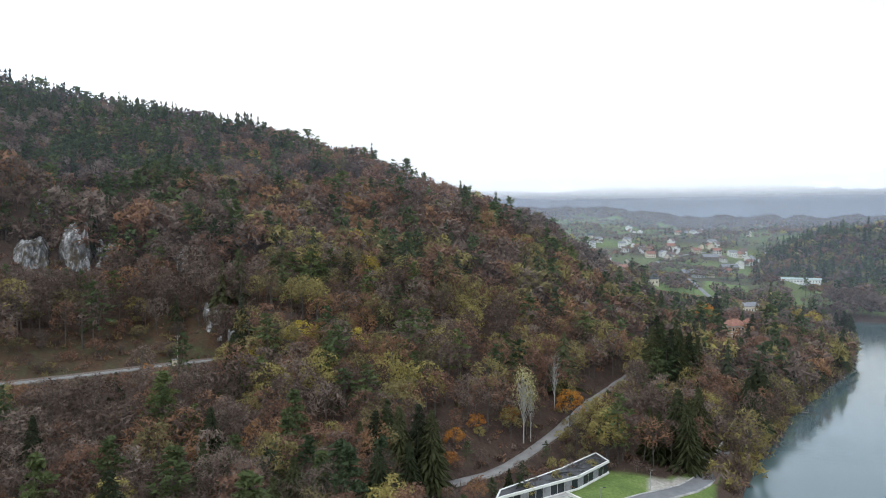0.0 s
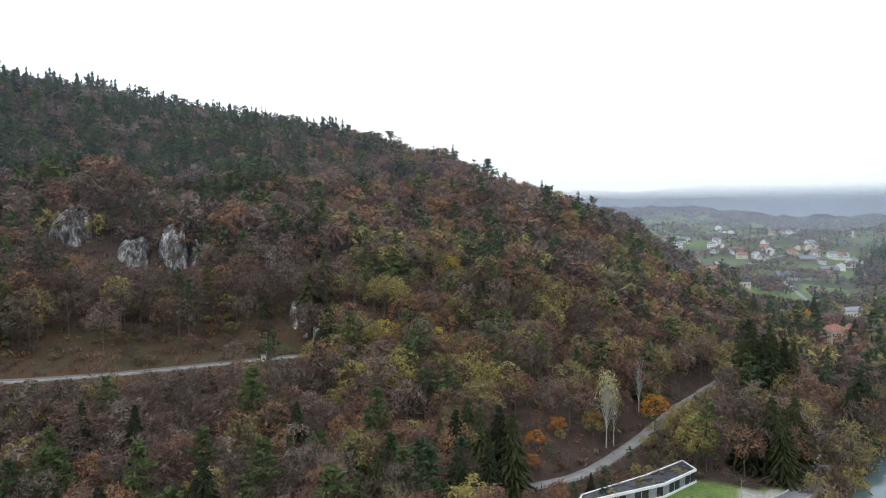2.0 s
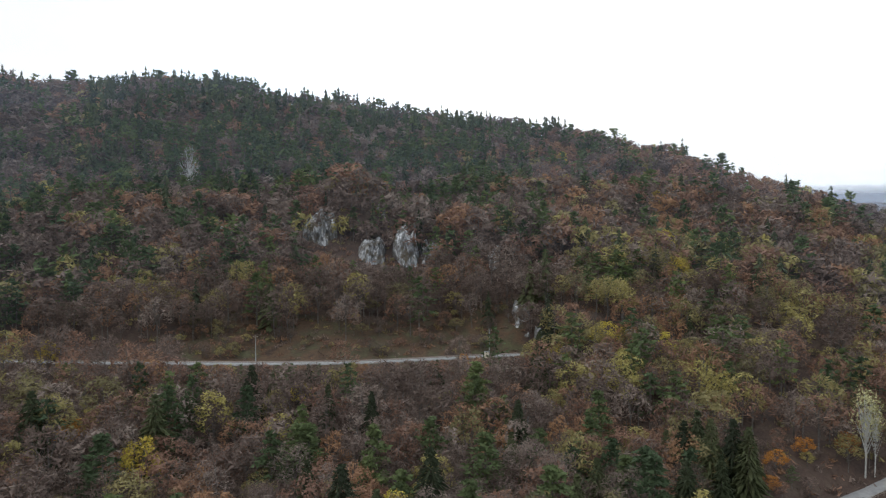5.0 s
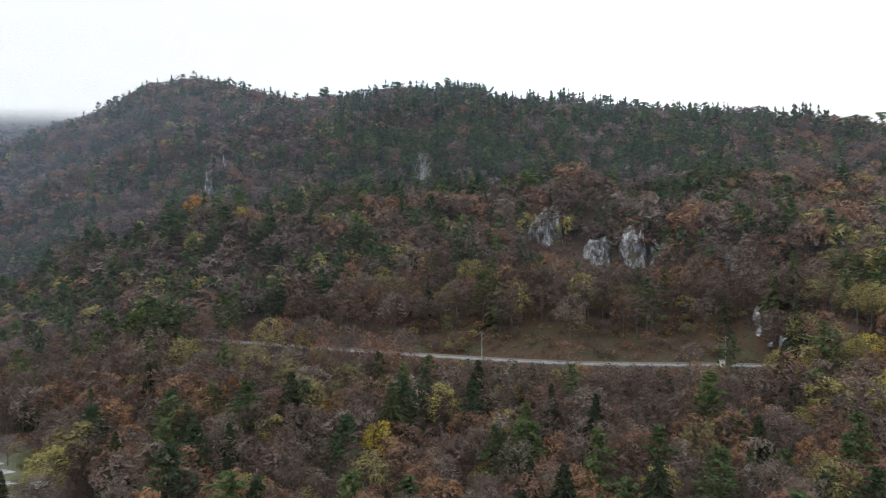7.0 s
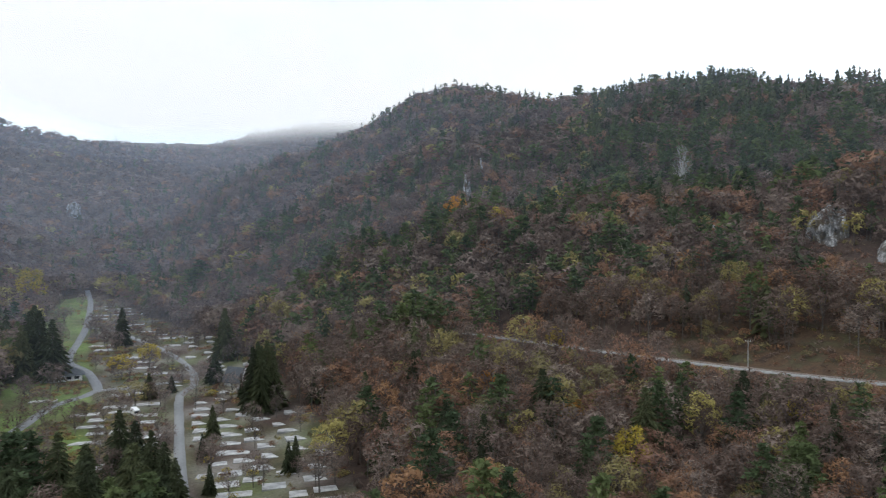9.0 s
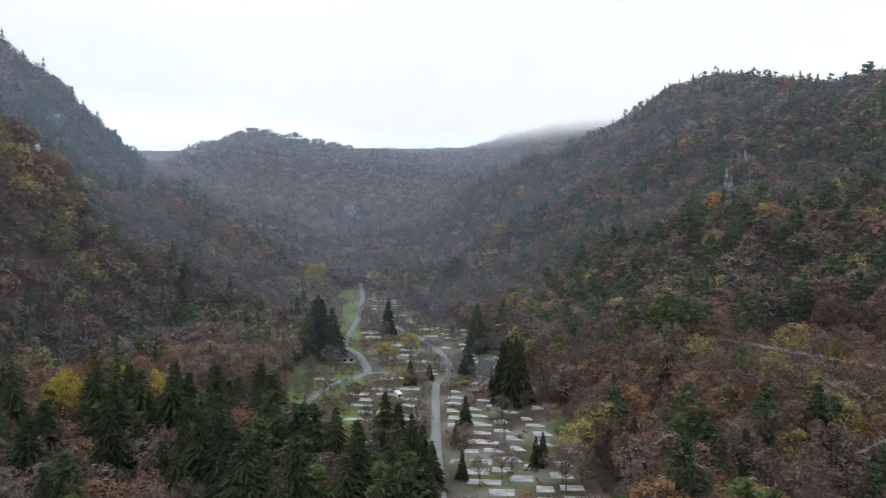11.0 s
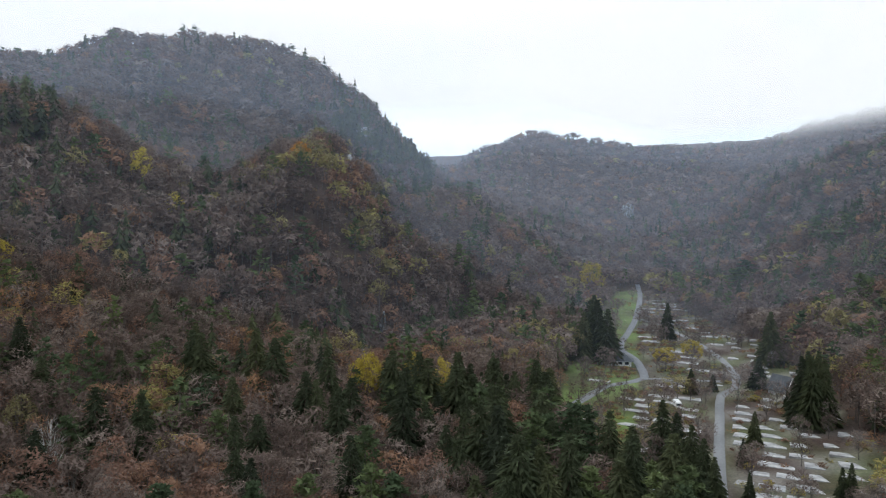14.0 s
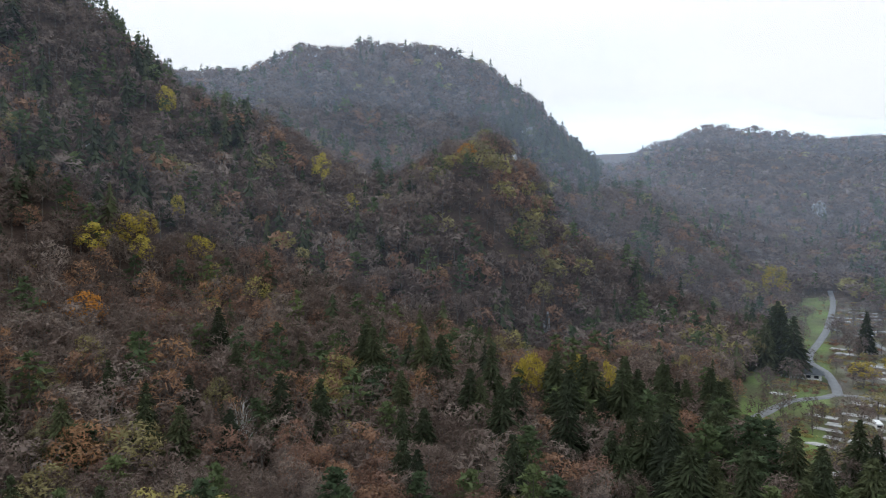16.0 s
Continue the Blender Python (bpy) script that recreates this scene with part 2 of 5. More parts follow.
CUTS = ((RAIL, 4.2, 10.5), (GRAVEL_ROAD, 3.4, 8), (SHORE_ROAD, 3.6, 8), (CAMP_ROAD, 3, 8), (CAMP_LANE, 3, 8), (CAMP_CROSS, 2.5, 6), (VILLAGE_ROAD, 4, 12), (MEADOW_PATH, 3, 9))


def terrain(x, y):
    x, y = np.asarray(x, float), np.asarray(y, float)
    z = land(x, y)
    a = np.degrees(np.arctan2(-x, y))
    for line, inner, outer in CUTS:
        near = (x > line[:, 0].min() - 15) & (x < line[:, 0].max() + 15) & (y > line[:, 1].min() - 15) & (y < line[:, 1].max() + 15)
        if line is RAIL:
            near &= a > 17.4
        if near.any():
            d, h = away(x[near], y[near], line)
            k = 1 - smooth(inner, outer, d)
            z[near] = z[near] + (h - 0.12 - z[near]) * k
    return z


def mesh_object(name, verts, faces, mats, slots=None, shade=False, parent=None):
    """A mesh from arrays of places and of triangles or quads."""
    me = bpy.data.meshes.new(name)
    verts, faces = np.asarray(verts, np.float32), np.asarray(faces, np.int32)
    k = faces.shape[1]
    me.vertices.add(len(verts))
    me.vertices.foreach_set("co", verts.ravel())
    me.loops.add(faces.size)
    me.loops.foreach_set("vertex_index", faces.ravel())
    me.polygons.add(len(faces))
    me.polygons.foreach_set("loop_start", np.arange(0, faces.size, k, dtype=np.int32))
    if slots is not None:
        me.polygons.foreach_set("material_index", np.asarray(slots, np.int32))
    if shade:
        me.polygons.foreach_set("use_smooth", np.ones(len(faces), bool))
    me.update(calc_edges=True)
    for m in mats:
        me.materials.append(m)
    ob = new(name, me)
    if parent:
        ob.parent = parent
    return ob


def attribute(ob, name, values):
    ob.data.attributes.new(name, "FLOAT", "POINT").data.foreach_set("value", np.asarray(values, np.float32))


def ground_build(n, l, b):
    big, fine, mid = noise_node(n, l, 0.02, 5.0), noise_node(n, l, 1.3, 5.0), noise_node(n, l, 0.15, 5.0)
    litter = ramp_node(n, l, mid.outputs[0], ((0.25, (0.038, 0.028, 0.022)), (0.5, (0.066, 0.042, 0.032)), (0.75, (0.088, 0.064, 0.046))))
    grass = ramp_node(n, l, mid.outputs[0], ((0.25, (0.095, 0.145, 0.04)), (0.55, (0.145, 0.205, 0.055)), (0.8, (0.19, 0.215, 0.085))))
    dirt = ramp_node(n, l, mid.outputs[0], ((0.3, (0.32, 0.29, 0.25)), (0.7, (0.48, 0.45, 0.40))))
    dry = ramp_node(n, l, mid.outputs[0], ((0.34, (0.04, 0.026, 0.018)), (0.46, (0.085, 0.05, 0.028)), (0.56, (0.06, 0.045, 0.026)), (0.68, (0.075, 0.07, 0.034))))
    c = litter.outputs[0]
    for name, over in (("grass", grass), ("dry", dry), ("dirt", dirt)):
        a = n.new("ShaderNodeAttribute")
        a.attribute_name = name
        e = n.new("ShaderNodeMath")
        e.operation = "MULTIPLY_ADD"
        l.new(big.outputs[0], e.inputs[0])
        e.inputs[1].default_value = 0.0
        l.new(a.outputs["Fac"], e.inputs[2])
        c = mix_node(n, l, e.outputs[0], c, over.outputs[0])
    g = ramp_node(n, l, fine.outputs[0], ((0.3, (0.62,) * 3), (0.7, (1.25,) * 3)))
    l.new(mix_node(n, l, 0.8, c, g.outputs[0], "MULTIPLY"), b.inputs["Base Color"])
    bump_node(n, l, b, fine.outputs[0], 0.8, 0.3)


M_GROUND = material("ground_cover", ground_build, 0.95)


def water_build(n, l, b):
    b.inputs["Base Color"].default_value = (0.075, 0.115, 0.12, 1)
    b.inputs["Specular IOR Level"].default_value = 0.5
    t = noise_node(n, l, 0.35, 6.0, 0.65)
    bump_node(n, l, b, t.outputs[0], 0.10, 0.3)


M_WATER = material("lake_water", water_build, 0.07)


def build_ground():
    angles = np.concatenate((np.arange(-36, 158, 0.5), np.arange(158, 324, 3.0)))
    radii = np.concatenate(((0.02, 20, 45, 70, 90), np.arange(105, 560, 4.0), 560 * 1.0125 ** np.arange(1, 176), (5200, 7000)))
    aa, rr = np.meshgrid(angles, radii)
    x, y = -np.sin(np.radians(aa)) * rr, np.cos(np.radians(aa)) * rr
    z = terrain(x, y)
    na, nr = len(angles), len(radii)
    i, j = np.meshgrid(np.arange(nr - 1), np.arange(na), indexing="ij")
    k = (j + 1) % na
    quads = np.stack((i * na + j, (i + 1) * na + j, (i + 1) * na + k, i * na + k), -1).reshape(-1, 4)[:, ::-1]
    ob = mesh_object("ground", np.stack((x, y, z), -1).reshape(-1, 3), quads, [M_GROUND], shade=True)
    for key, values in zip(("grass", "dirt", "dry"), cover(x.ravel(), y.ravel())):
        attribute(ob, key, values)
    tagged(ob, "leaf-strewn ground with grass in the valley", "ground", kind="structure")
    return ob


CAMP = [polar(a, r) for a, r in ((97, 262), (97.5, 300), (96, 345), (95, 430), (93, 600), (90.5, 610), (87, 500), (82.5, 400), (80, 330), (74, 230), (71, 175),
        (76, 150), (88, 150), (96, 200))]
LAWN = [polar(a, r) for a, r in ((-3, 150), (-4.2, 165), (-10.5, 182), (-13.7, 201), (-15.8, 198), (-17, 197), (-20.7, 212), (-22.2, 216), (-21.5, 180), (-10, 150))]


def cover(x, y):
    """How far the ground is grass, bare earth or dry bracken."""
    r, a = np.hypot(x, y), np.degrees(np.arctan2(-x, y))
    g = np.where(inside(x, y, LAWN), 1.0, np.where(inside(x, y, CAMP), np.where(a > 91.2, 0.6, 0.14) + 0.30 * np.sin(x / 9) * np.sin(y / 7), 0.0))
    wob = 50 * np.sin(a * 1.7) + 30 * np.sin(a * 0.9 + 2)
    field = (a < -9) & (a > -60) & (r > 600 + wob) & (r < 2300) & ~((a < -25) & (r < 660))
    g = np.where(field, np.clip(0.55 + 0.5 * np.sin(x / 70 + np.sin(y / 90)) * np.sin(y / 55), 0.15, 0.8), g)
    meadow = inside(x, y, MEADOW) | inside(x, y, MEADOW2)
    g = np.where(meadow, 1.0, g)
    d = np.where(inside(x, y, APRON), 1.0, np.where(inside(x, y, CAMP) & (a < 91), np.clip(0.12 + 0.3 * np.sin(x / 5 + 1) * np.sin(y / 6), 0, 0.4), 0.0))
    rd, _ = away(x, y, RAIL)
    dry = np.where((rd < 40) & (a > 18) & (a < 46) & (r > 225), 1.0, 0.0) * (1 - smooth(30, 40, rd))
    return g, d, dry


MEADOW = [polar(a, r) for a, r in ((-16.9, 600), (-17.19, 945), (-18.7, 920), (-19.7, 860), (-20.4, 770), (-20.9, 690), (-20.4, 600), (-18.5, 560))]
MEADOW2 = [polar(a, r) for a, r in ((-20.5, 850), (-23.5, 840), (-24.6, 760), (-21.3, 700))]
APRON = [polar(a, r) for a, r in ((-16.7, 197), (-19.9, 203), (-19.6, 197), (-18, 190), (-16.6, 184))]


ground = build_ground()
wa = np.radians(np.arange(0, 360, 6))
lake = mesh_object("lake", np.array([(0, 0, 0)] + [(2200 * math.cos(a) + 900, 2200 * math.sin(a), 0.0) for a in wa]),
                   [(0, i + 1, (i + 1) % 60 + 1) for i in range(60)], [M_WATER])
lake.name = "water"
tagged(lake, "still grey-green lake water reflecting the white sky", "lake", kind="structure")

# ---- small helpers for things ----


def thing(name, place, label, category, group="", turn=0.0):
    """An empty at the base of a thing."""
    ob = new(name)
    ob.empty_display_size = 0.5
    ob.matrix_world = Matrix.Translation(place) @ pose(0, 0, 0, 0, 0, turn)
    return tagged(ob, label, category, group)


def part(name, bm, mat, parent, label=""):
    """A bmesh as one mesh object under a thing or a part."""
    me = bpy.data.meshes.new(name)
    bm.to_mesh(me)
    bm.free()
    me.materials.append(mat)
    ob = new(name, me)
    ob.parent = parent
    return tagged(ob, label)


def share(name, like, parent, m):
    """One more piece on the mesh of another."""
    ob = new(name, like.data)
    ob.parent = parent
    ob.matrix_local = m
    return ob


def box(bm, x0, x1, y0, y1, z0, z1, bevel=0.0):
    m = Matrix.LocRotScale(((x0 + x1) / 2, (y0 + y1) / 2, (z0 + z1) / 2), None, (x1 - x0, y1 - y0, z1 - z0))
    made = bmesh.ops.create_cube(bm, size=1.0, matrix=m)
    if bevel:
        es = list({e for v in made["verts"] for e in v.link_edges})
        bmesh.ops.bevel(bm, geom=es, offset=bevel, segments=1, affect="EDGES")
    return bm


def boxes(*rows, bevel=0.0):
    bm = bmesh.new()
    for r in rows:
        box(bm, *r, bevel=bevel)
    return bm


def rod(p, q, r0, r1=None, sides=7, bm=None):
    bm = bm or bmesh.new()
    p, q = Vector(p), Vector(q)
    m = Matrix.Translation((p + q) / 2) @ (q - p).to_track_quat("Z", "Y").to_matrix().to_4x4()
    bmesh.ops.create_cone(bm, cap_ends=True, segments=sides, radius1=r0, radius2=r0 if r1 is None else r1, depth=(q - p).length, matrix=m)
    return bm


def prism(bm, corners, z0, z1):
    """An upright block over a plan outline."""
    lo, hi = [bm.verts.new((x, y, z0)) for x, y in corners], [bm.verts.new((x, y, z1)) for x, y in corners]
    n = len(corners)
    bm.faces.new(hi), bm.faces.new(lo[::-1])
    for i in range(n):
        bm.faces.new((lo[i], lo[(i + 1) % n], hi[(i + 1) % n], hi[i]))
    bmesh.ops.recalc_face_normals(bm, faces=bm.faces)
    return bm


def gable(bm, w, d, z0, z1, over=0.5, thick=0.25):
    """A pitched roof along x, with eaves and thickness."""
    hw, hd = w / 2 + over, d / 2 + over
    drop = (z1 - z0) * over / (d / 2)
    for s in (-1, 1):
        ring = [(s * hd, z0 - drop), (0, z1), (0, z1 + thick), (s * hd, z0 - drop + thick)]
        a, b = [bm.verts.new((-hw, y, z)) for y, z in ring], [bm.verts.new((hw, y, z)) for y, z in ring]
        bm.faces.new(a), bm.faces.new(b[::-1])
        for i in range(4):
            bm.faces.new((a[i], a[(i + 1) % 4], b[(i + 1) % 4], b[i]))
    bmesh.ops.recalc_face_normals(bm, faces=bm.faces)
    return bm


def on(a, r, up=0.0):
    x, y = polar(a, r)
    return Vector((x, y, float(terrain(np.array([x]), np.array([y]))[0]) + up))


# ---- woods ----
BARK = plain("bark", (0.13, 0.115, 0.10), 0.95, 0.3, 2.0)
PALE_BARK = plain("pale_bark", (0.50, 0.48, 0.44), 0.9, 0.2, 2.0)
SHADES = {
    "bare": ((0.10, 0.068, 0.054), (0.165, 0.118, 0.095), (0.245, 0.188, 0.155)),
    "rust": ((0.165, 0.096, 0.07), (0.245, 0.14, 0.095), (0.32, 0.175, 0.09)),
    "olive": ((0.16, 0.135, 0.072), (0.265, 0.22, 0.092), (0.36, 0.30, 0.10)),
    "yellow": ((0.30, 0.22, 0.045), (0.42, 0.32, 0.055), (0.50, 0.40, 0.08)),
    "orange": ((0.30, 0.12, 0.03), (0.40, 0.17, 0.035), (0.48, 0.22, 0.04)),
    "spruce": ((0.036, 0.044, 0.024), (0.056, 0.067, 0.032), (0.092, 0.10, 0.045)),
    "pine": ((0.05, 0.072, 0.036), (0.082, 0.108, 0.046), (0.125, 0.15, 0.056)),
    "young": ((0.11, 0.082, 0.068), (0.17, 0.125, 0.105), (0.24, 0.19, 0.165)),
    "poplar": ((0.30, 0.27, 0.13), (0.42, 0.38, 0.18), (0.5, 0.46, 0.24)),
    "pale": ((0.26, 0.25, 0.22), (0.36, 0.34, 0.31), (0.45, 0.43, 0.40)),
}
FOLIAGE = {k: foliage(k + "_foliage", *v) for k, v in SHADES.items()}
NEAR_FOLIAGE = {k: foliage(k + "_crown", *v, own=True) for k, v in SHADES.items()}


def stick(base, tip, w0, w1):
    """A tapering three-sided stick."""
    base, tip = np.array(base, float), np.array(tip, float)
    d = tip - base
    u = np.cross(d, (0.3, 0.9, 0.2))
    u /= np.linalg.norm(u) + 1e-9
    v = np.cross(d, u)
    v /= np.linalg.norm(v) + 1e-9
    ring = [(u * math.cos(k) + v * math.sin(k)) for k in (0, 2.094, 4.189)]
    vs = [base + q * w0 for q in ring] + [tip + q * w1 for q in ring]
    return np.array(vs), np.array([(0, 1, 4), (0, 4, 3), (1, 2, 5), (1, 5, 4), (2, 0, 3), (2, 3, 5)])


def leaf_tris(rng, centres, size, spike=1.0, thin=1.0, out=None, flat=0.0):
    """One small ragged triangle at each centre; spike stretches it, thin narrows it, flat lays it level."""
    n = len(centres)
    d = rng.normal(size=(n, 3))
    if out is not None:
        d = d * 0.5 + out
    d /= np.linalg.norm(d, axis=1)[:, None]
    u = np.cross(d, rng.normal(size=(n, 3)) + (0, 0, flat))
    u /= np.linalg.norm(u, axis=1)[:, None] + 1e-9
    s = size * rng.uniform(0.6, 1.4, (n, 1))
    v = np.stack((centres - d * s * 0.5 * spike + u * s * 0.45 * thin, centres - d * s * 0.4 * spike - u * s * 0.45 * thin, centres + d * s * 0.7 * spike), 1)
    return v.reshape(-1, 3), np.arange(n * 3).reshape(-1, 3)


def join(parts):
    vs, fs, ms, o = [], [], [], 0
    for (v, f), m in parts:
        vs.append(v), fs.append(f + o), ms.append(np.full(len(f), m))
        o += len(v)
    return np.concatenate(vs), np.concatenate(fs), np.concatenate(ms)


def facing_tris(rng, centres, normals, size, spike, thin, loose=0.32):
    """One small ragged triangle at each centre, lying roughly across its normal."""
    n = len(centres)
    k = normals + rng.normal(size=(n, 3)) * loose
    d = np.cross(k, rng.normal(size=(n, 3)))
    d /= np.linalg.norm(d, axis=1)[:, None] + 1e-9
    u = np.cross(k, d)
    u /= np.linalg.norm(u, axis=1)[:, None] + 1e-9
    s = size * rng.uniform(0.55, 1.45, (n, 1))
    v = np.stack((centres - d * s * 0.5 * spike + u * s * 0.45 * thin, centres - d * s * 0.4 * spike - u * s * 0.45 * thin, centres + d * s * 0.7 * spike), 1)
    return v.reshape(-1, 3), np.arange(n * 3).reshape(-1, 3)


def broadleaf(seed, leaves, size, limbs, spike=1.3, thin=0.55, wide=0.33, low=0.22, twigs=0, fuzz=0.2):
    """A unit tree one metre high: trunk, limbs and a domed crown of rounded lobes, each a shell of leaf or twig clumps."""
    rng = np.random.default_rng(seed)
    top = np.array((rng.normal() * 0.02, rng.normal() * 0.02, 0.72))
    parts = [(stick((0, 0, -0.05), top, 0.016, 0.006), 0)]
    mid, half = (low + 1.0) / 2, (1.0 - low) / 2
    lobes, ways, girths = [], [], []
    count = max(limbs, 9)
    for i in range(count):
        a, f = i * 2.4 + rng.uniform(0, 0.7), 1.0 - 1.5 * (i + rng.uniform(0, 0.6)) / count
        w = math.sqrt(max(0.05, 1 - f * f))
        way = np.array((math.cos(a) * w, math.sin(a) * w, f))
        g = rng.uniform(0.12, 0.19)
        tip = np.array((0, 0, mid)) + way * (max(0.05, wide - g * 0.75), max(0.05, wide - g * 0.75), half - g * 0.7) * rng.uniform(0.8, 1.08)
        lobes.append(tip), ways.append(way), girths.append(g)
        if i < limbs:
            root = np.array((0, 0, tip[2] * rng.uniform(0.38, 0.6)))
            parts.append((stick(root, tip + way * g * 0.5, 0.0075, 0.002), 0))
            for _ in range(twigs):
                m = root + (tip - root) * rng.uniform(0.4, 0.9)
                parts.append((stick(m, m + rng.normal(size=3) * 0.06 + (0, 0, 0.09), 0.0035, 0.001), 0))
    lobes, ways, girths = np.array(lobes), np.array(ways), np.array(girths)
    pick = rng.integers(0, count, leaves)
    n = rng.normal(size=(leaves, 3))
    n = n / np.linalg.norm(n, axis=1)[:, None] + ways[pick] * 0.7 + (0, 0, 0.2)
    n /= np.linalg.norm(n, axis=1)[:, None]
    c = lobes[pick] + n * girths[pick][:, None] * (rng.uniform(0.3, 1.08, (leaves, 1)) ** 0.5)
    k = int(leaves * fuzz)
    parts.append((facing_tris(rng, c[k:], n[k:], size, spike, thin), 1))
    parts.append((leaf_tris(rng, c[:k], size, spike * 1.5, thin * 0.5, n[:k] + (0, 0, 0.35)), 1))
    return join(parts)


def spruce(seed, tiers, spokes, wide=0.245, low=0.06, tips=0):
    """A unit spruce: a trunk and tiers of drooping boughs with ragged tips."""
    rng = np.random.default_rng(seed)
    parts = [(stick((0, 0, -0.05), (0, 0, 0.97), 0.014, 0.002), 0)]
    extra = []
    for t in range(tiers):
        f = (t + rng.uniform(0, 0.4)) / tiers
        z = low + (1 - low) * f
        w = wide * (1 - f) ** 0.82 * rng.uniform(0.85, 1.15) + 0.012
        h = (1 - low) / tiers
        vs, fs = [], []
        for s in range(spokes):
            a = 6.283 * (s + rng.uniform(-0.35, 0.35)) / spokes + t
            k = w * rng.uniform(0.6, 1.25)
            da = (2.6 if spokes < 12 else 1.7) / spokes
            tip = (math.cos(a) * k, math.sin(a) * k, z - k * rng.uniform(0.15, 0.4))
            l = (math.cos(a - da) * k * 0.70, math.sin(a - da) * k * 0.70, z + h * rng.uniform(-0.2, 0.3))
            r = (math.cos(a + da) * k * 0.70, math.sin(a + da) * k * 0.70, z + h * rng.uniform(-0.2, 0.3))
            i = len(vs)
            vs += [(0, 0, z + h), l, tip, r]
            fs += [(i, i + 1, i + 2), (i, i + 2, i + 3)]
            for _ in range(tips):
                q = rng.uniform(0.45, 1.02)
                extra.append((math.cos(a + rng.normal() * 0.14) * k * q, math.sin(a + rng.normal() * 0.14) * k * q, z + (h * 0.6 - k * 0.3) * q))
        parts.append(((np.array(vs), np.array(fs)), 1))
    if extra:
        e = np.array(extra)
        parts.append((leaf_tris(rng, e, 0.026, 1.7, 0.6, e * (1, 1, 0) * 8 + (0, 0, -0.5)), 1))
    return join(parts)


def pine(seed, leaves, size, limbs=5, lobes_n=18):
    """A unit pine: a long stem with level layers of needles that narrow to a rounded top."""
    rng = np.random.default_rng(seed)
    parts = [(stick((0, 0, -0.05), (0.01, 0, 0.95), 0.013, 0.004), 0)]
    lobes, reach = [], []
    for i in range(lobes_n):
        a, z = i * 2.4 + rng.uniform(-0.4, 0.4), 0.30 + 0.67 * (i / (lobes_n - 1)) + rng.uniform(-0.02, 0.02)
        w = (0.19 * (1 - max(0.0, (z - 0.30) / 0.70) ** 1.7) + 0.012) * rng.uniform(0.5, 1.15)
        tip = np.array((math.cos(a) * w, math.sin(a) * w, z))
        lobes.append(tip)
        reach.append(0.35 + 0.65 * min(1.0, w / 0.13))
        if i < limbs:
            parts.append((stick((0, 0, z - 0.03), tip, 0.006, 0.002), 0))
    lobes, reach = np.array(lobes), np.array(reach)
    pick = rng.integers(0, lobes_n, leaves)
    c = lobes[pick] + rng.normal(size=(leaves, 3)) * (0.058, 0.058, 0.013) * reach[pick][:, None]
    c[:, 2] -= 0.25 * np.hypot(c[:, 0], c[:, 1]) - 0.03
    parts.append((leaf_tris(rng, c, size, 1.3, 0.9, c * (7, 7, 0) + (0, 0, 0.1), 1.3), 1))
    return join(parts)


def scatter(name, label, trees, templates, mats, category="woods"):
    """One mesh of many trees. trees: rows of x, y, z, height, girth, tint."""
    if not len(trees):
        return
    rng = np.random.default_rng(len(trees))
    trees = np.asarray(trees)
    kind = rng.integers(0, len(templates), len(trees))
    vs, fs, ms, ts, o = [], [], [], [], 0
    for k, (v, f, m) in enumerate(templates):
        rows = trees[kind == k]
        if not len(rows):
            continue
        a = rng.uniform(0, 6.283, len(rows))
        c, s = np.cos(a)[:, None], np.sin(a)[:, None]
        h, g = rows[:, 3:4], (rows[:, 3] * rows[:, 4])[:, None]
        x = (v[None, :, 0] * c - v[None, :, 1] * s) * g + rows[:, 0:1]
        y = (v[None, :, 0] * s + v[None, :, 1] * c) * g + rows[:, 1:2]
        z = v[None, :, 2] * h + rows[:, 2:3]
        n = len(rows)
        vs.append(np.stack((x, y, z), -1).reshape(-1, 3))
        fs.append((f[None] + (np.arange(n) * len(v))[:, None, None] + o).reshape(-1, 3))
        ms.append(np.tile(m, n))
        ts.append(np.repeat(rows[:, 5], len(v)))
        o += n * len(v)
    ob = mesh_object(name, np.concatenate(vs), np.concatenate(fs), mats, np.concatenate(ms))
    attribute(ob, "tint", np.concatenate(ts))
    return tagged(ob, label, category, kind="stuff")


def blobs(x, y, seed, size):
    """Soft patches between 0 and 1, for the mix of kinds."""
    rng = np.random.default_rng(seed)
    z = 0
    for _ in range(7):
        a, w, p = rng.uniform(0, 6.283), size * rng.uniform(0.5, 1.6), rng.uniform(0, 6.283)
        z = z + np.sin(6.283 * (x * math.cos(a) + y * math.sin(a)) / w + p + np.sin(x / size * 2.3 + p))
    return 0.5 + z / 7


VILLA, HALL = (-22.9, 410), (-23.9, 600)
ROCKS = [(34.2, 326), (31.3, 310), (27.1, 301), (29.9, 342), (20.8, 300), (42.8, 358), (61.9, 482), (60.6, 522), (111.9, 336), (117.8, 352), (114.6, 352),
         (115.2, 420), (113.6, 700), (150, 345), (148, 330)]


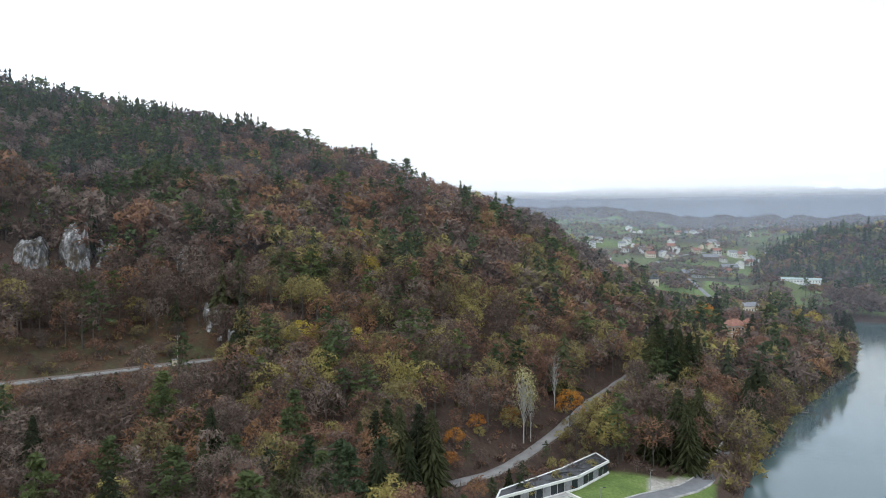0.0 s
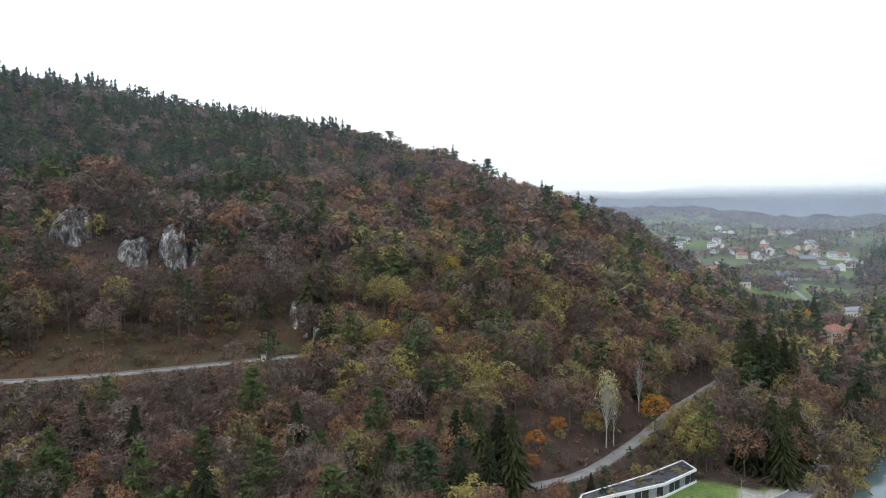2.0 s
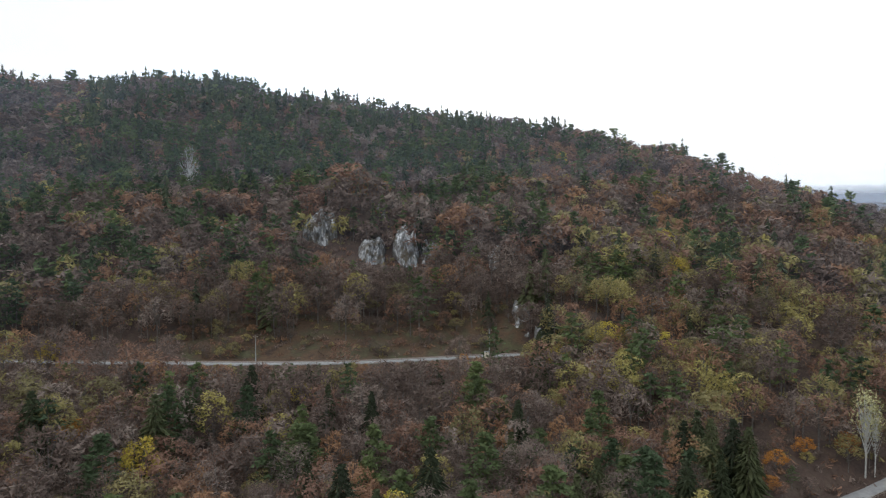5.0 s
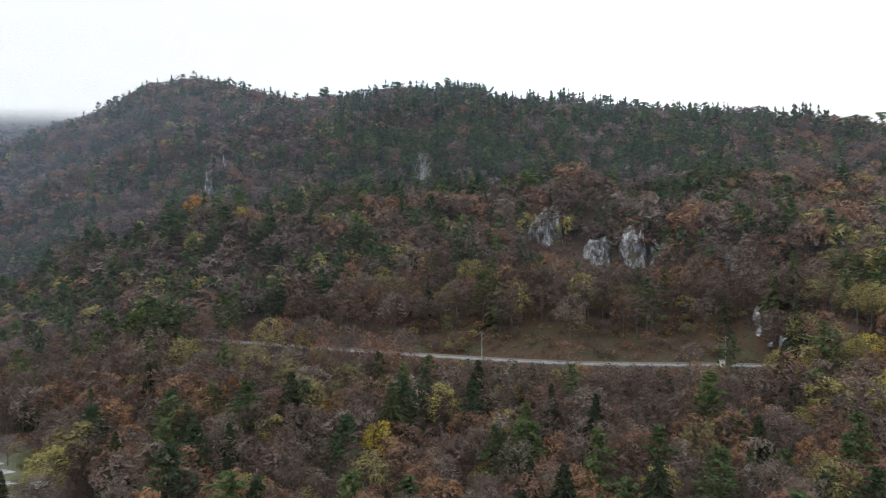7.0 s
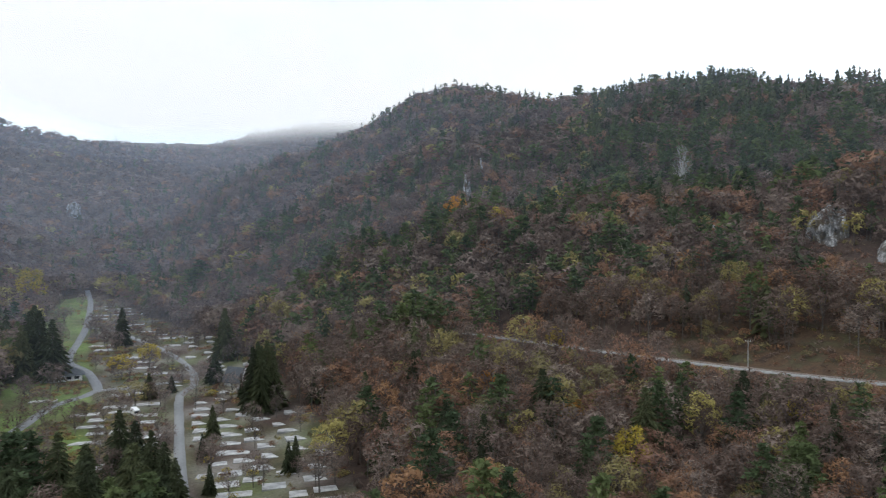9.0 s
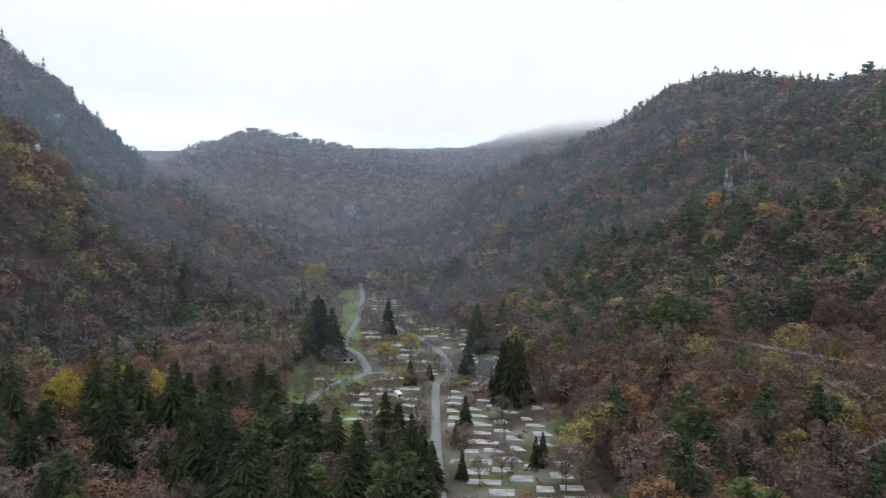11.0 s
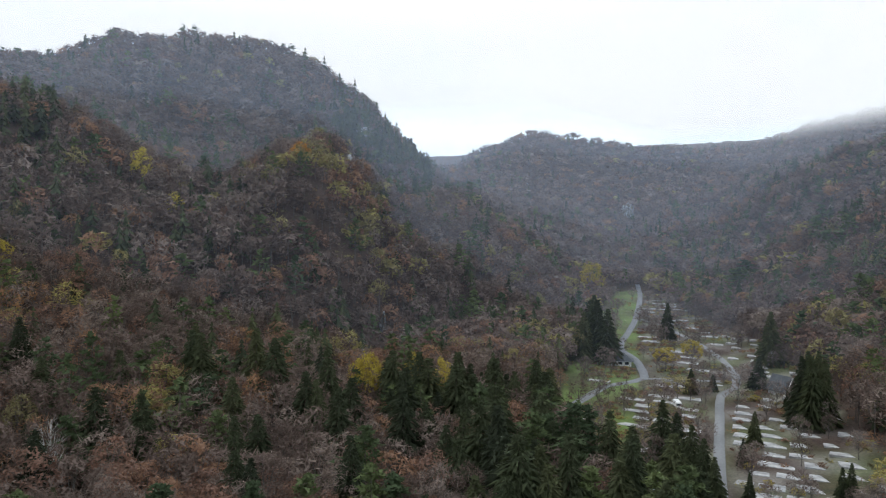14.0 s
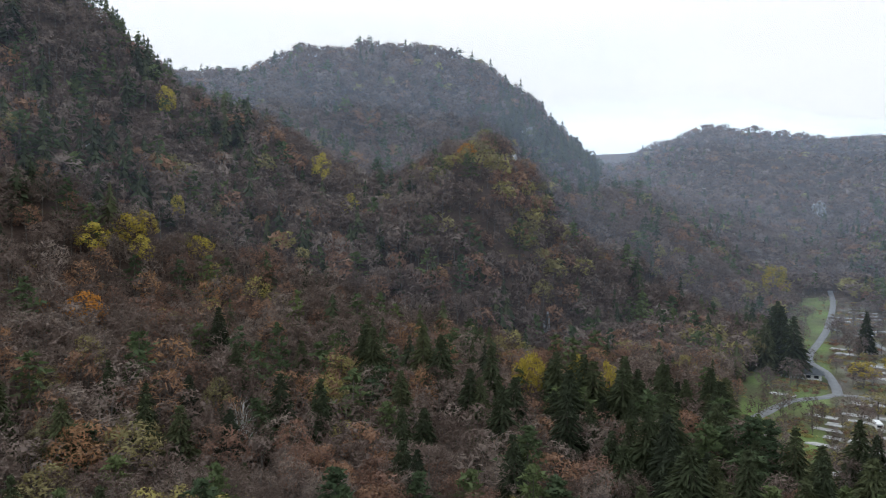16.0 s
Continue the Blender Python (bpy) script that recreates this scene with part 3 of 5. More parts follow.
def clear_of(x, y):
    """Where trees may stand."""
    r, a = np.hypot(x, y), np.degrees(np.arctan2(-x, y))
    ok = ~inside(x, y, CAMP) & ~inside(x, y, LAWN) & ~inside(x, y, LAKE) & ~((a < -16) & (r < 208))
    for line, keep in ((RAIL, 5.5), (GRAVEL_ROAD, 4.2), (SHORE_ROAD, 4.5), (CAMP_ROAD, 3.5), (CAMP_LANE, 3.5), (VILLAGE_ROAD, 9), (MEADOW_PATH, 9)):
        near = (x > line[:, 0].min() - 12) & (x < line[:, 0].max() + 12) & (y > line[:, 1].min() - 12) & (y < line[:, 1].max() + 12)
        d = np.full(x.shape, 99.0)
        d[near] = away(x[near], y[near], line)[0]
        ok &= d > keep
    rd = np.full(x.shape, 999.0)
    near = r < 330
    rd[near] = away(x[near], y[near], RAIL)[0]
    beyond = r > np.interp(a, RAIL_A, RAIL_R)
    ok &= ~(beyond & (rd < 24 + 6 * np.sin(a * 1.1)) & (a > 18.6) & (a < 44))          # the mown bank above the line
    ok &= ~((a > 18) & (a < 60) & (rd < 11))
    for ka, kr in ROCKS:
        kx, ky = polar(ka, kr - 3)
        ok &= np.hypot(x - kx, y - ky) > 4.5
    for (ka, kr), keep in ((VILLA, 14), (HALL, 16)):
        kx, ky = polar(ka, kr)
        ok &= np.hypot(x - kx, y - ky) > keep
    ok &= ~((np.abs(a + 2.2 + (r - 215) * 0.022) < 0.9) & (r > 212) & (r < 285))       # a bare gully
    return ok


order = np.argsort(np.degrees(np.arctan2(-RAIL[:, 0], RAIL[:, 1])))
RAIL_A, RAIL_R = np.degrees(np.arctan2(-RAIL[:, 0], RAIL[:, 1]))[order], np.hypot(RAIL[:, 0], RAIL[:, 1])[order]
SIGHTS = []          # sight lines from the camera: trees in front are kept below them
for line, lo, hi in ((RAIL, 17.0, 62.0), (GRAVEL_ROAD, -15.6, 0.0), (SHORE_ROAD, -23.0, -16.5)):
    la = np.degrees(np.arctan2(-line[:, 0], line[:, 1]))
    o = np.argsort(la)
    SIGHTS.append((la[o], np.hypot(line[:, 0], line[:, 1])[o], line[o, 2], lo, hi))
SIGHTS.append((np.array([25.5, 28.5, 31.0, 36.5]), np.array([304.0, 306.0, 316.0, 332.0]), np.array([56.0, 57.0, 57.0, 64.0]), 25.5, 36.5))
SIGHTS.append((np.array([69.0, 85.5]), np.array([182.0, 176.0]), np.array([4.0, 3.0]), 69.0, 85.5))
SIGHTS.append((np.array([85.5, 98.0]), np.array([240.0, 275.0]), np.array([5.0, 6.0]), 85.5, 98.0))
SIGHTS.append((np.array([-21.5, -16.0]), np.array([650.0, 650.0]), np.array([14.0, 22.0]), -21.3, -16.6))
SIGHTS.append((np.array([-33.0, -29.4]), np.array([640.0, 640.0]), np.array([0.5, 0.5]), -33.0, -29.4))
SIGHTS.append((np.array([-25.0, -23.2]), np.array([598.0, 598.0]), np.array([9.0, 9.0]), -24.9, -23.1))
SIGHTS.append((np.array([-29.4, -26.6]), np.array([760.0, 760.0]), np.array([7.0, 7.0]), -29.4, -26.4))
SIGHTS.append((np.array([-23.4, -22.4]), np.array([405.0, 405.0]), np.array([14.5, 14.5]), -23.6, -22.1))


def low_enough(x, y, z, height, rng):
    """Cut heights to fit the camera's view, so that trees don't hide what lies on the SIGHTS lines."""
    r, a = np.hypot(x, y), np.degrees(np.arctan2(-x, y))
    for la, lr, lz, lo, hi in SIGHTS:
        rt, zt = np.interp(a, la, lr), np.interp(a, la, lz)
        most = EYE[2] + (zt - EYE[2]) * r / rt - z - 0.3
        use = (a > lo) & (a < hi) & (r < rt)
        wild = (rng.uniform(size=len(x)) < np.where(a > 46, 0.34, 0.06)) & (lo > 10) & (lo < 20)
        height = np.where(use & ~wild, np.minimum(height, most), height)
    return height


def mixture(x, y, z, r, a):
    """The share of spruce, pine, olive, rust and yellow trees from place to place."""
    b1, b2, b3, b4 = (np.clip(blobs(x, y, s, w) * 2, 0, 2.2) for s, w in ((11, 120), (12, 80), (13, 60), (14, 55)))
    sp, pi, ol, ru = np.full(len(x), 0.05), np.full(len(x), 0.05), np.full(len(x), 0.07), np.full(len(x), 0.10)
    rail = np.interp(a, RAIL_A, RAIL_R)

    def put(where, *v):
        for arr, val in zip((sp, pi, ol, ru), v):
            arr[where] = val
    put((a < 16) & (r < 430), 0.03, 0.11, 0.27, 0.26)
    put((a < 18) & (a > -6) & (r > 360), 0.05, 0.07, 0.06, 0.44)
    put((a > 16) & (a < 80) & (r < rail), 0.05, 0.10, 0.06, 0.22)
    put((a > 16) & (a < 52) & (r > rail + 40), 0.03, 0.16, 0.05, 0.24)
    put((a > 18) & (a < 62) & (r > 400), 0.14, 0.34, 0.02, 0.14)
    put((a > 14) & (a < 62) & (r > 560), 0.50, 0.10, 0.01, 0.06)
    put((a > 50) & (a < 76) & (r > 285) & (r < 440), 0.04, 0.28, 0.10, 0.10)
    put((a > 52) & (a < 80) & (r >= 440), 0.14, 0.10, 0.04, 0.16)
    put((a > 75) & (a < 112) & (r > 640), 0.06, 0.02, 0.01, 0.10)
    put((a > 75) & (a < 90) & (r > 640) & (r < 1000), 0.20, 0.04, 0.03, 0.14)
    put((a > 104) & (r < 340), 0.09, 0.04, 0.03, 0.14)
    put((a > 104) & (r >= 340), 0.10, 0.05, 0.03, 0.08)
    put((a > 111) & (a < 121) & (r > 340) & (r < 450), 0.03, 0.03, 0.30, 0.20)
    put((a > 136) & (r > 300), 0.26, 0.08, 0.02, 0.08)
    put((a > 108) & (a < 116) & (r > 560), 0.60, 0.05, 0.0, 0.03)
    put((a > 116) & (a < 146) & (r > 560), 0.06, 0.04, 0.01, 0.05)
    put((a > 85) & (a < 113) & (r < 226), 0.46, 0.12, 0.0, 0.12)
    put((a > 112) & (a < 128) & (r < 226), 0.13, 0.08, 0.03, 0.16)
    put((a < -16) & (r < 640), 0.16, 0.12, 0.18, 0.15)
    put((a < -24) & (r >= 860) & (r < 1400), 0.45, 0.10, 0.12, 0.10)
    sp, pi, ol, ru = sp * (0.35 + 0.65 * b1), pi * (0.35 + 0.65 * b2), ol * (0.3 + 0.7 * b3), ru * (0.3 + 0.7 * b4)
    return sp, sp + pi, sp + pi + ol, sp + pi + ol + ru


KINDS = ("spruce", "pine", "olive", "rust", "bare", "yellow")
LABELS = {"spruce": "dark green spruces standing among bare trees", "pine": "green pines with long bare stems on the slope",
          "olive": "broadleaf trees with olive-yellow autumn leaves", "rust": "broadleaf trees with rust-brown autumn leaves",
          "bare": "bare grey-brown broadleaf trees in late autumn", "yellow": "scattered trees with yellow autumn leaves"}
ONE = {"spruce": ("spruce_tree", "tall dark green spruce with drooping boughs", "conifer"), "pine": ("pine_tree", "green pine with a long bare stem", "conifer"),
       "olive": ("broadleaf_tree", "broadleaf tree with thin olive-yellow autumn leaves", "tree"), "rust": ("broadleaf_tree", "broadleaf tree with rust-brown autumn leaves", "tree"),
       "bare": ("bare_tree", "leafless grey-brown broadleaf tree with fine twigs", "tree"), "yellow": ("yellow_tree", "tree with bright yellow autumn leaves", "tree"),
       "orange": ("orange_tree", "broadleaf tree with orange autumn leaves", "tree"), "poplar": ("poplar_tree", "tall pale-stemmed poplar with thin yellow leaves", "tree"),
       "young": ("young_tree", "slender leafless young tree between camp pitches", "tree"),
       "pale": ("dead_tree", "pale grey dead tree with bare limbs", "tree")}
NEAR_LIMIT = {"spruce": 150, "pine": 80, "olive": 90, "rust": 120, "bare": 220, "yellow": 20}
near_rows = []


def wood(r0, r1, step, seed, grade):
    rng = np.random.default_rng(seed)
    n = int(r1 / step) + 1
    gx, gy = np.meshgrid(np.arange(-n, n + 1) * step, np.arange(-n, n + 1) * step)
    x, y = (gx + rng.uniform(-0.46, 0.46, gx.shape) * step).ravel(), (gy + rng.uniform(-0.46, 0.46, gx.shape) * step).ravel()
    r, a = np.hypot(x, y), np.degrees(np.arctan2(-x, y))
    k = (r >= r0) & (r < r1) & (a > -36) & (a < 158)
    x, y, r, a = x[k], y[k], r[k], a[k]
    k = clear_of(x, y)
    x, y, r, a = x[k], y[k], r[k], a[k]
    z = land(x, y)
    hid = np.zeros(len(x), bool)
    for f in np.linspace(0.3, 0.97, 24):
        hid |= (land(x * f, y * f) - EYE[2]) / (r * f) > (z + 20 - EYE[2]) / r
    village = (a < 0) & (r > 560) & ~((a < -24.2) & (r > 860) & (r < 1400) & (z > 9.5)) & ~((a < -21.4) & (a > -26.6) & (r > 625) & (r < 735))
    keep = ~hid & (~village | (blobs(x, y, 5, 150) > 0.56))
    keep &= ~((a < 0) & (r > 2100) & (rng.uniform(size=len(x)) < 0.2))
    x, y, z, r, a = x[keep], y[keep], z[keep], r[keep], a[keep]
    z = np.where(r < 1200, terrain(x, y), z)
    n = len(x)
    u = rng.uniform(size=n)
    s0, s1, s2, s3 = mixture(x, y, z, r, a)
    kind = np.where(u < s0, 0, np.where(u < s1, 1, np.where(u < s2, 2, np.where(u < s3, 3, 4))))
    kind = np.where((kind == 3) & (rng.uniform(size=n) < 0.012), 5, kind)
    kind = np.where((r > 1000) & (kind == 5), 4, kind)
    height = np.where(kind == 0, rng.uniform(13, 23, n), np.where(kind == 1, rng.uniform(15, 22, n), np.where(r < 400, rng.uniform(10, 18, n), rng.uniform(9, 15, n))))
    height = np.where((a > 85) & (a < 128) & (r < 230) & (kind == 0), rng.uniform(18, 28, n), height)
    height = np.where((a > 100) & (r < 240) & (kind > 1), rng.uniform(12, 18, n), height)
    height = np.where((a < 2) & (r < 205) & (a > -16.5), height * 0.35, height)
    height = np.where((r > 560) & (a < 0) & (a > -25), height * 0.7, height)
    height = low_enough(x, y, z, height, rng)
    girth = rng.uniform(0.9, 1.35, n) * np.where(kind == 0, 1.0, min(1.35, step / 6.4))
    girth = np.where(height < 5, girth * 1.4, girth)
    girth = np.where((a > 84) & (a < 128) & (r < 230) & (kind < 2), girth * 1.15, girth)
    tint = np.clip(rng.normal(0.5, 0.26, n), 0, 1)
    ok = height > 1.4
    rows = np.stack((x, y, z - 0.1, height, girth, tint), 1)[ok]
    kind, r = kind[ok], r[ok]
    leaves, size, thin, tiers, spokes, limbs, pl = ((330, 0.052, 0.58, 13, 8, 3, 200), (112, 0.098, 0.7, 8, 7, 1, 84),
                                                    (38, 0.17, 0.8, 5, 6, 0, 34), (14, 0.26, 0.8, 4, 5, 0, 14))[grade]
    bl = [broadleaf(s, leaves, size, limbs, thin=thin, low=0.26, fuzz=(0.45, 0.3, 0.3, 0.3)[grade]) for s in range(6)]
    sp = [spruce(s, tiers, spokes) for s in range(4)]
    pn = [pine(s, pl, (0.058, 0.085, 0.11, 0.18)[grade], 5 if grade < 2 else 0) for s in range(4)]
    for k, key in enumerate(KINDS):
        mine, dist = rows[kind == k], r[kind == k]
        if grade == 0:
            o = np.argsort(dist)
            near_rows.extend((key, row) for row in mine[o[:NEAR_LIMIT[key]]])
            mine = mine[o[NEAR_LIMIT[key]:]]
        scatter(key + "_wood", LABELS[key], mine, {"spruce": sp, "pine": pn}.get(key, bl), [BARK, FOLIAGE[key]])


wood(118, 300, 6.0, 1, 0)
wood(300, 560, 6.6, 2, 1)
wood(560, 1050, 8.2, 3, 2)
wood(1050, 2600, 14.0, 4, 3)


# trees that stand nearest, each with trunk and crown
def tree_thing(key, seed):
    """A unit tree with its trunk and crown as parts."""
    if key == "spruce":
        v, f, m = spruce(40 + seed, 30, 14, tips=2)
    elif key == "pine":
        v, f, m = pine(40 + seed, 760, 0.04, 12, 22)
    elif key == "bare":
        v, f, m = broadleaf(40 + seed, 1100, 0.029, 12, 1.6, 0.45, low=0.24, twigs=1, fuzz=0.55)
    elif key == "pale":
        v, f, m = broadleaf(40 + seed, 160, 0.04, 15, 1.6, 0.3, wide=0.2, twigs=4, fuzz=1.0)
    elif key == "young":
        v, f, m = broadleaf(60 + seed, 340, 0.05, 11, 1.5, 0.5, twigs=2, fuzz=0.5)
    elif key == "poplar":
        v, f, m = broadleaf(44 + seed, 420, 0.028, 16, 1.2, 0.7, wide=0.2, low=0.3, twigs=4)
    else:
        v, f, m = broadleaf(40 + seed, 850, 0.038, 10, 1.2, 0.7, twigs=1)
    name, label, category = ONE[key]
    ob = thing(name, (0, 0, 0), label, category, group=name.replace("_", " ") + "s in the wood")
    for slot, pname, mat in ((0, "trunk", PALE_BARK if key in ("pale", "poplar") else BARK), (1, "crown", NEAR_FOLIAGE[key])):
        ff = f[m == slot]
        used = np.unique(ff)
        back = np.zeros(len(v), int)
        back[used] = np.arange(len(used))
        mesh_object(pname, v[used], back[ff], [mat], parent=ob)
    return ob


MODELS, USED = {}, set()


def set_tree(key, x, y, z, height, girth=1.0):
    seed = random.randrange(5 if key in ("spruce", "bare") else 3)
    m = Matrix.Translation((x, y, z)) @ Matrix.Rotation(random.uniform(0, 6.283), 4, "Z") @ Matrix.Diagonal((height * girth, height * girth, height, 1))
    if (key, seed) not in MODELS:
        MODELS[key, seed] = tree_thing(key, seed)
        MODELS[key, seed].matrix_basis = m
        return MODELS[key, seed]
    old = MODELS[key, seed]
    ob = copy_thing(old, Matrix.Identity(4))
    ob.matrix_basis = m
    return ob


for key, row in near_rows:
    set_tree(key, *(float(q) for q in row[:5]))

# single trees that stand out: kind, degrees, distance, height, girth
for key, a, r, h, g in (
        ("spruce", 5.6, 168, 20, 1.1), ("spruce", 3.6, 166, 22, 1.0), ("spruce", 2.0, 170, 22, 1.1), ("spruce", 0.9, 168, 21, 1.1), ("spruce", 4.6, 176, 20, 1.0),
        ("spruce", 6.9, 172, 16, 1.0), ("spruce", 18.7, 178, 17, 1.1), ("spruce", 19.6, 172, 15, 1.1), ("spruce", 2.8, 163, 15, 1.1),
        ("spruce", -16.9, 268, 27, 0.95), ("spruce", -17.6, 272, 28, 0.9), ("spruce", -18.3, 270, 27, 0.95), ("spruce", -19.0, 276, 26, 0.95), ("spruce", -19.7, 282, 24, 1.0),
        ("spruce", -20.3, 290, 22, 1.0), ("spruce", -18.7, 290, 26, 0.9), ("spruce", -17.3, 290, 26, 0.9), ("spruce", -23.9, 262, 18, 1.0), ("spruce", -24.3, 272, 17, 1.0),
        ("spruce", -21.6, 432, 24, 1.0), ("orange", -20.9, 425, 18, 1.3), ("spruce", -30.2, 498, 22, 1.1), ("spruce", -30.6, 508, 21, 1.1), ("spruce", -29.7, 490, 20, 1.1),
        ("spruce", -24.2, 405, 16, 1.2), ("poplar", -6.72, 209, 24, 0.75), ("poplar", -7.3, 211, 21, 0.6), ("pale", -9.25, 231, 20, 0.6), ("orange", -10.49, 222, 12, 1.2), ("orange", -1.0, 191, 6, 1.6), ("orange", -2.87, 202, 6, 1.5), ("orange", -5.6, 209, 8, 1.2),
        ("orange", -0.6, 184, 5, 1.6), ("yellow", 11.56, 236, 12, 1.5), ("olive", 9.9, 236, 11, 1.3), ("olive", 17.0, 228, 12, 1.4), ("yellow", 15.6, 226, 11, 1.3),
        ("orange", 23.2, 233, 3.4, 1.8), ("yellow", 48.0, 292, 9, 1.6), ("olive", 45.6, 287, 9, 1.6), ("olive", 31.0, 268, 9, 1.5), ("olive", 24.0, 275, 9, 1.5),
        ("orange", 62.9, 428, 18, 1.4), ("yellow", 59.5, 392, 15, 1.1), ("yellow", 57.9, 380, 9, 1.3), ("pale", 45.0, 445, 34, 0.8),
        ("orange", 59.9, 215, 13, 1.2), ("rust", 64.0, 205, 12, 1.2), ("orange", 53.4, 196, 11, 1.1),
        ("spruce", 78.85, 251, 24, 0.95), ("spruce", 78.0, 254, 22, 0.95), ("spruce", 79.5, 256, 23, 0.9), ("spruce", 78.4, 258, 24, 0.9), ("spruce", 79.1, 262, 23, 0.9), ("spruce", 81.6, 338, 24, 1.2), ("spruce", 89.0, 404, 21, 1.0), ("spruce", 93.6, 335, 26, 1.2),
        ("spruce", 94.4, 345, 29, 1.1), ("spruce", 95.0, 352, 28, 1.1), ("spruce", 95.5, 338, 24, 1.2), ("spruce", 94.7, 372, 28, 1.1), ("spruce", 76.76, 195, 9, 1.0),
        ("spruce", 76.2, 197, 9.5, 1.0), ("spruce", 82.9, 186, 8, 0.9), ("spruce", 82.6, 232, 11, 1.0), ("spruce", 83.4, 214, 8, 0.9), ("spruce", 85.6, 296, 7, 1.3),
        ("spruce", 87.2, 290, 10, 1.3), ("spruce", 82.4, 300, 13, 1.4), ("spruce", 80.4, 272, 8, 0.9), ("pine", 83.4, 560, 26, 2.1), ("pine", 84.2, 565, 22, 2.0),
        ("yellow", 94.9, 545, 30, 1.0), ("yellow", 89.1, 326, 11, 1.7), ("yellow", 87.15, 338, 13, 1.2), ("olive", 88.2, 278, 10, 1.8), ("yellow", 81.6, 200, 2.2, 2.2),
        ("yellow", 79.6, 196, 2.4, 2.2), ("yellow", 74.6, 208, 3, 2.0), ("yellow", 83.0, 210, 2.5, 2.0), ("yellow", 82.6, 283, 2.5, 2.4),
        ("yellow", 113.3, 226, 25, 0.55), ("yellow", 112.6, 228, 22, 0.6), ("yellow", 109.6, 228, 24, 0.5), ("yellow", 107.0, 229, 22, 0.5), ("yellow", 114.0, 230, 21, 0.55),
        ("yellow", 130.6, 388, 25, 0.7), ("yellow", 142.3, 385, 22, 0.7), ("yellow", 145.0, 286, 17, 1.2), ("yellow", 147.5, 276, 16, 1.2), ("yellow", 139.9, 288, 15, 1.1),
        ("yellow", 128.3, 374, 16, 1.0), ("yellow", 144.2, 282, 15, 1.0), ("yellow", 141.6, 305, 15, 0.6), ("yellow", 136.9, 150, 9, 1.0), ("pale", 136.9, 176, 19, 1.0),
        ("pine", 126.7, 180, 14, 1.4), ("pine", 133.2, 180, 10, 1.6), ("spruce", 141.5, 170, 20, 1.3), ("pine", 148.0, 168, 16, 1.5), ("spruce", 126.8, 225, 26, 1.0),
        ("orange", 118.6, 380, 12, 1.5), ("orange", 148.0, 234, 17, 1.2), ("orange", 150.5, 240, 10, 1.3), ("yellow", 117.0, 560, 10, 1.0), ("yellow", 114.8, 640, 12, 0.9),
        ("orange", 121.5, 480, 10, 1.6), ("yellow", 108.9, 480, 10, 1.0),
        ("spruce", 86.2, 186, 15, 1.2), ("spruce", 87.1, 190, 17, 1.2), ("spruce", 85.4, 178, 13, 1.2), ("spruce", 88.2, 197, 18, 1.2), ("spruce", 89.3, 205, 19, 1.2),
        ("bare", -28.6, 660, 15, 1.3), ("bare", -29.3, 668, 17, 1.2), ("bare", -30.1, 672, 16, 1.3), ("bare", -31.0, 670, 18, 1.2), ("bare", -31.9, 674, 17, 1.3), ("bare", -32.6, 668, 16, 1.2),
        ("bare", -27.9, 655, 12, 1.4), ("yellow", -28.2, 470, 19, 0.9), ("yellow", -27.2, 480, 16, 0.9), ("spruce", -30.1, 478, 18, 1.1), ("spruce", -30.4, 470, 16, 1.1),
        ("olive", 73.2, 190, 15, 1.3), ("olive", 71.6, 200, 16, 1.3), ("bare", 72.4, 214, 17, 1.3), ("rust", 70.6, 222, 16, 1.2), ("bare", 74.3, 178, 13, 1.3),
        ("rust", 57.0, 196, 15, 1.1), ("rust", 51.3, 190, 15, 1.1), ("olive", 43.4, 186, 16, 1.0), ("rust", 47.5, 186, 15, 1.1), ("yellow", 36.6, 200, 9, 1.3)):
    p = on(a, r)
    set_tree(key, p.x, p.y, p.z - 0.1, h, g)

# ---- undergrowth ----


def brush(seed, n=22):
    """A unit bush of twig clumps."""
    rng = np.random.default_rng(seed)
    c = rng.normal(size=(n, 3)) * (0.38, 0.38, 0.25) + (0, 0, 0.42)
    c[:, 2] = np.abs(c[:, 2])
    v, f = leaf_tris(rng, c, 0.34, 1.4, 0.55, np.tile((0, 0, 0.8), (n, 1)))
    return v, f, np.zeros(len(f), int)


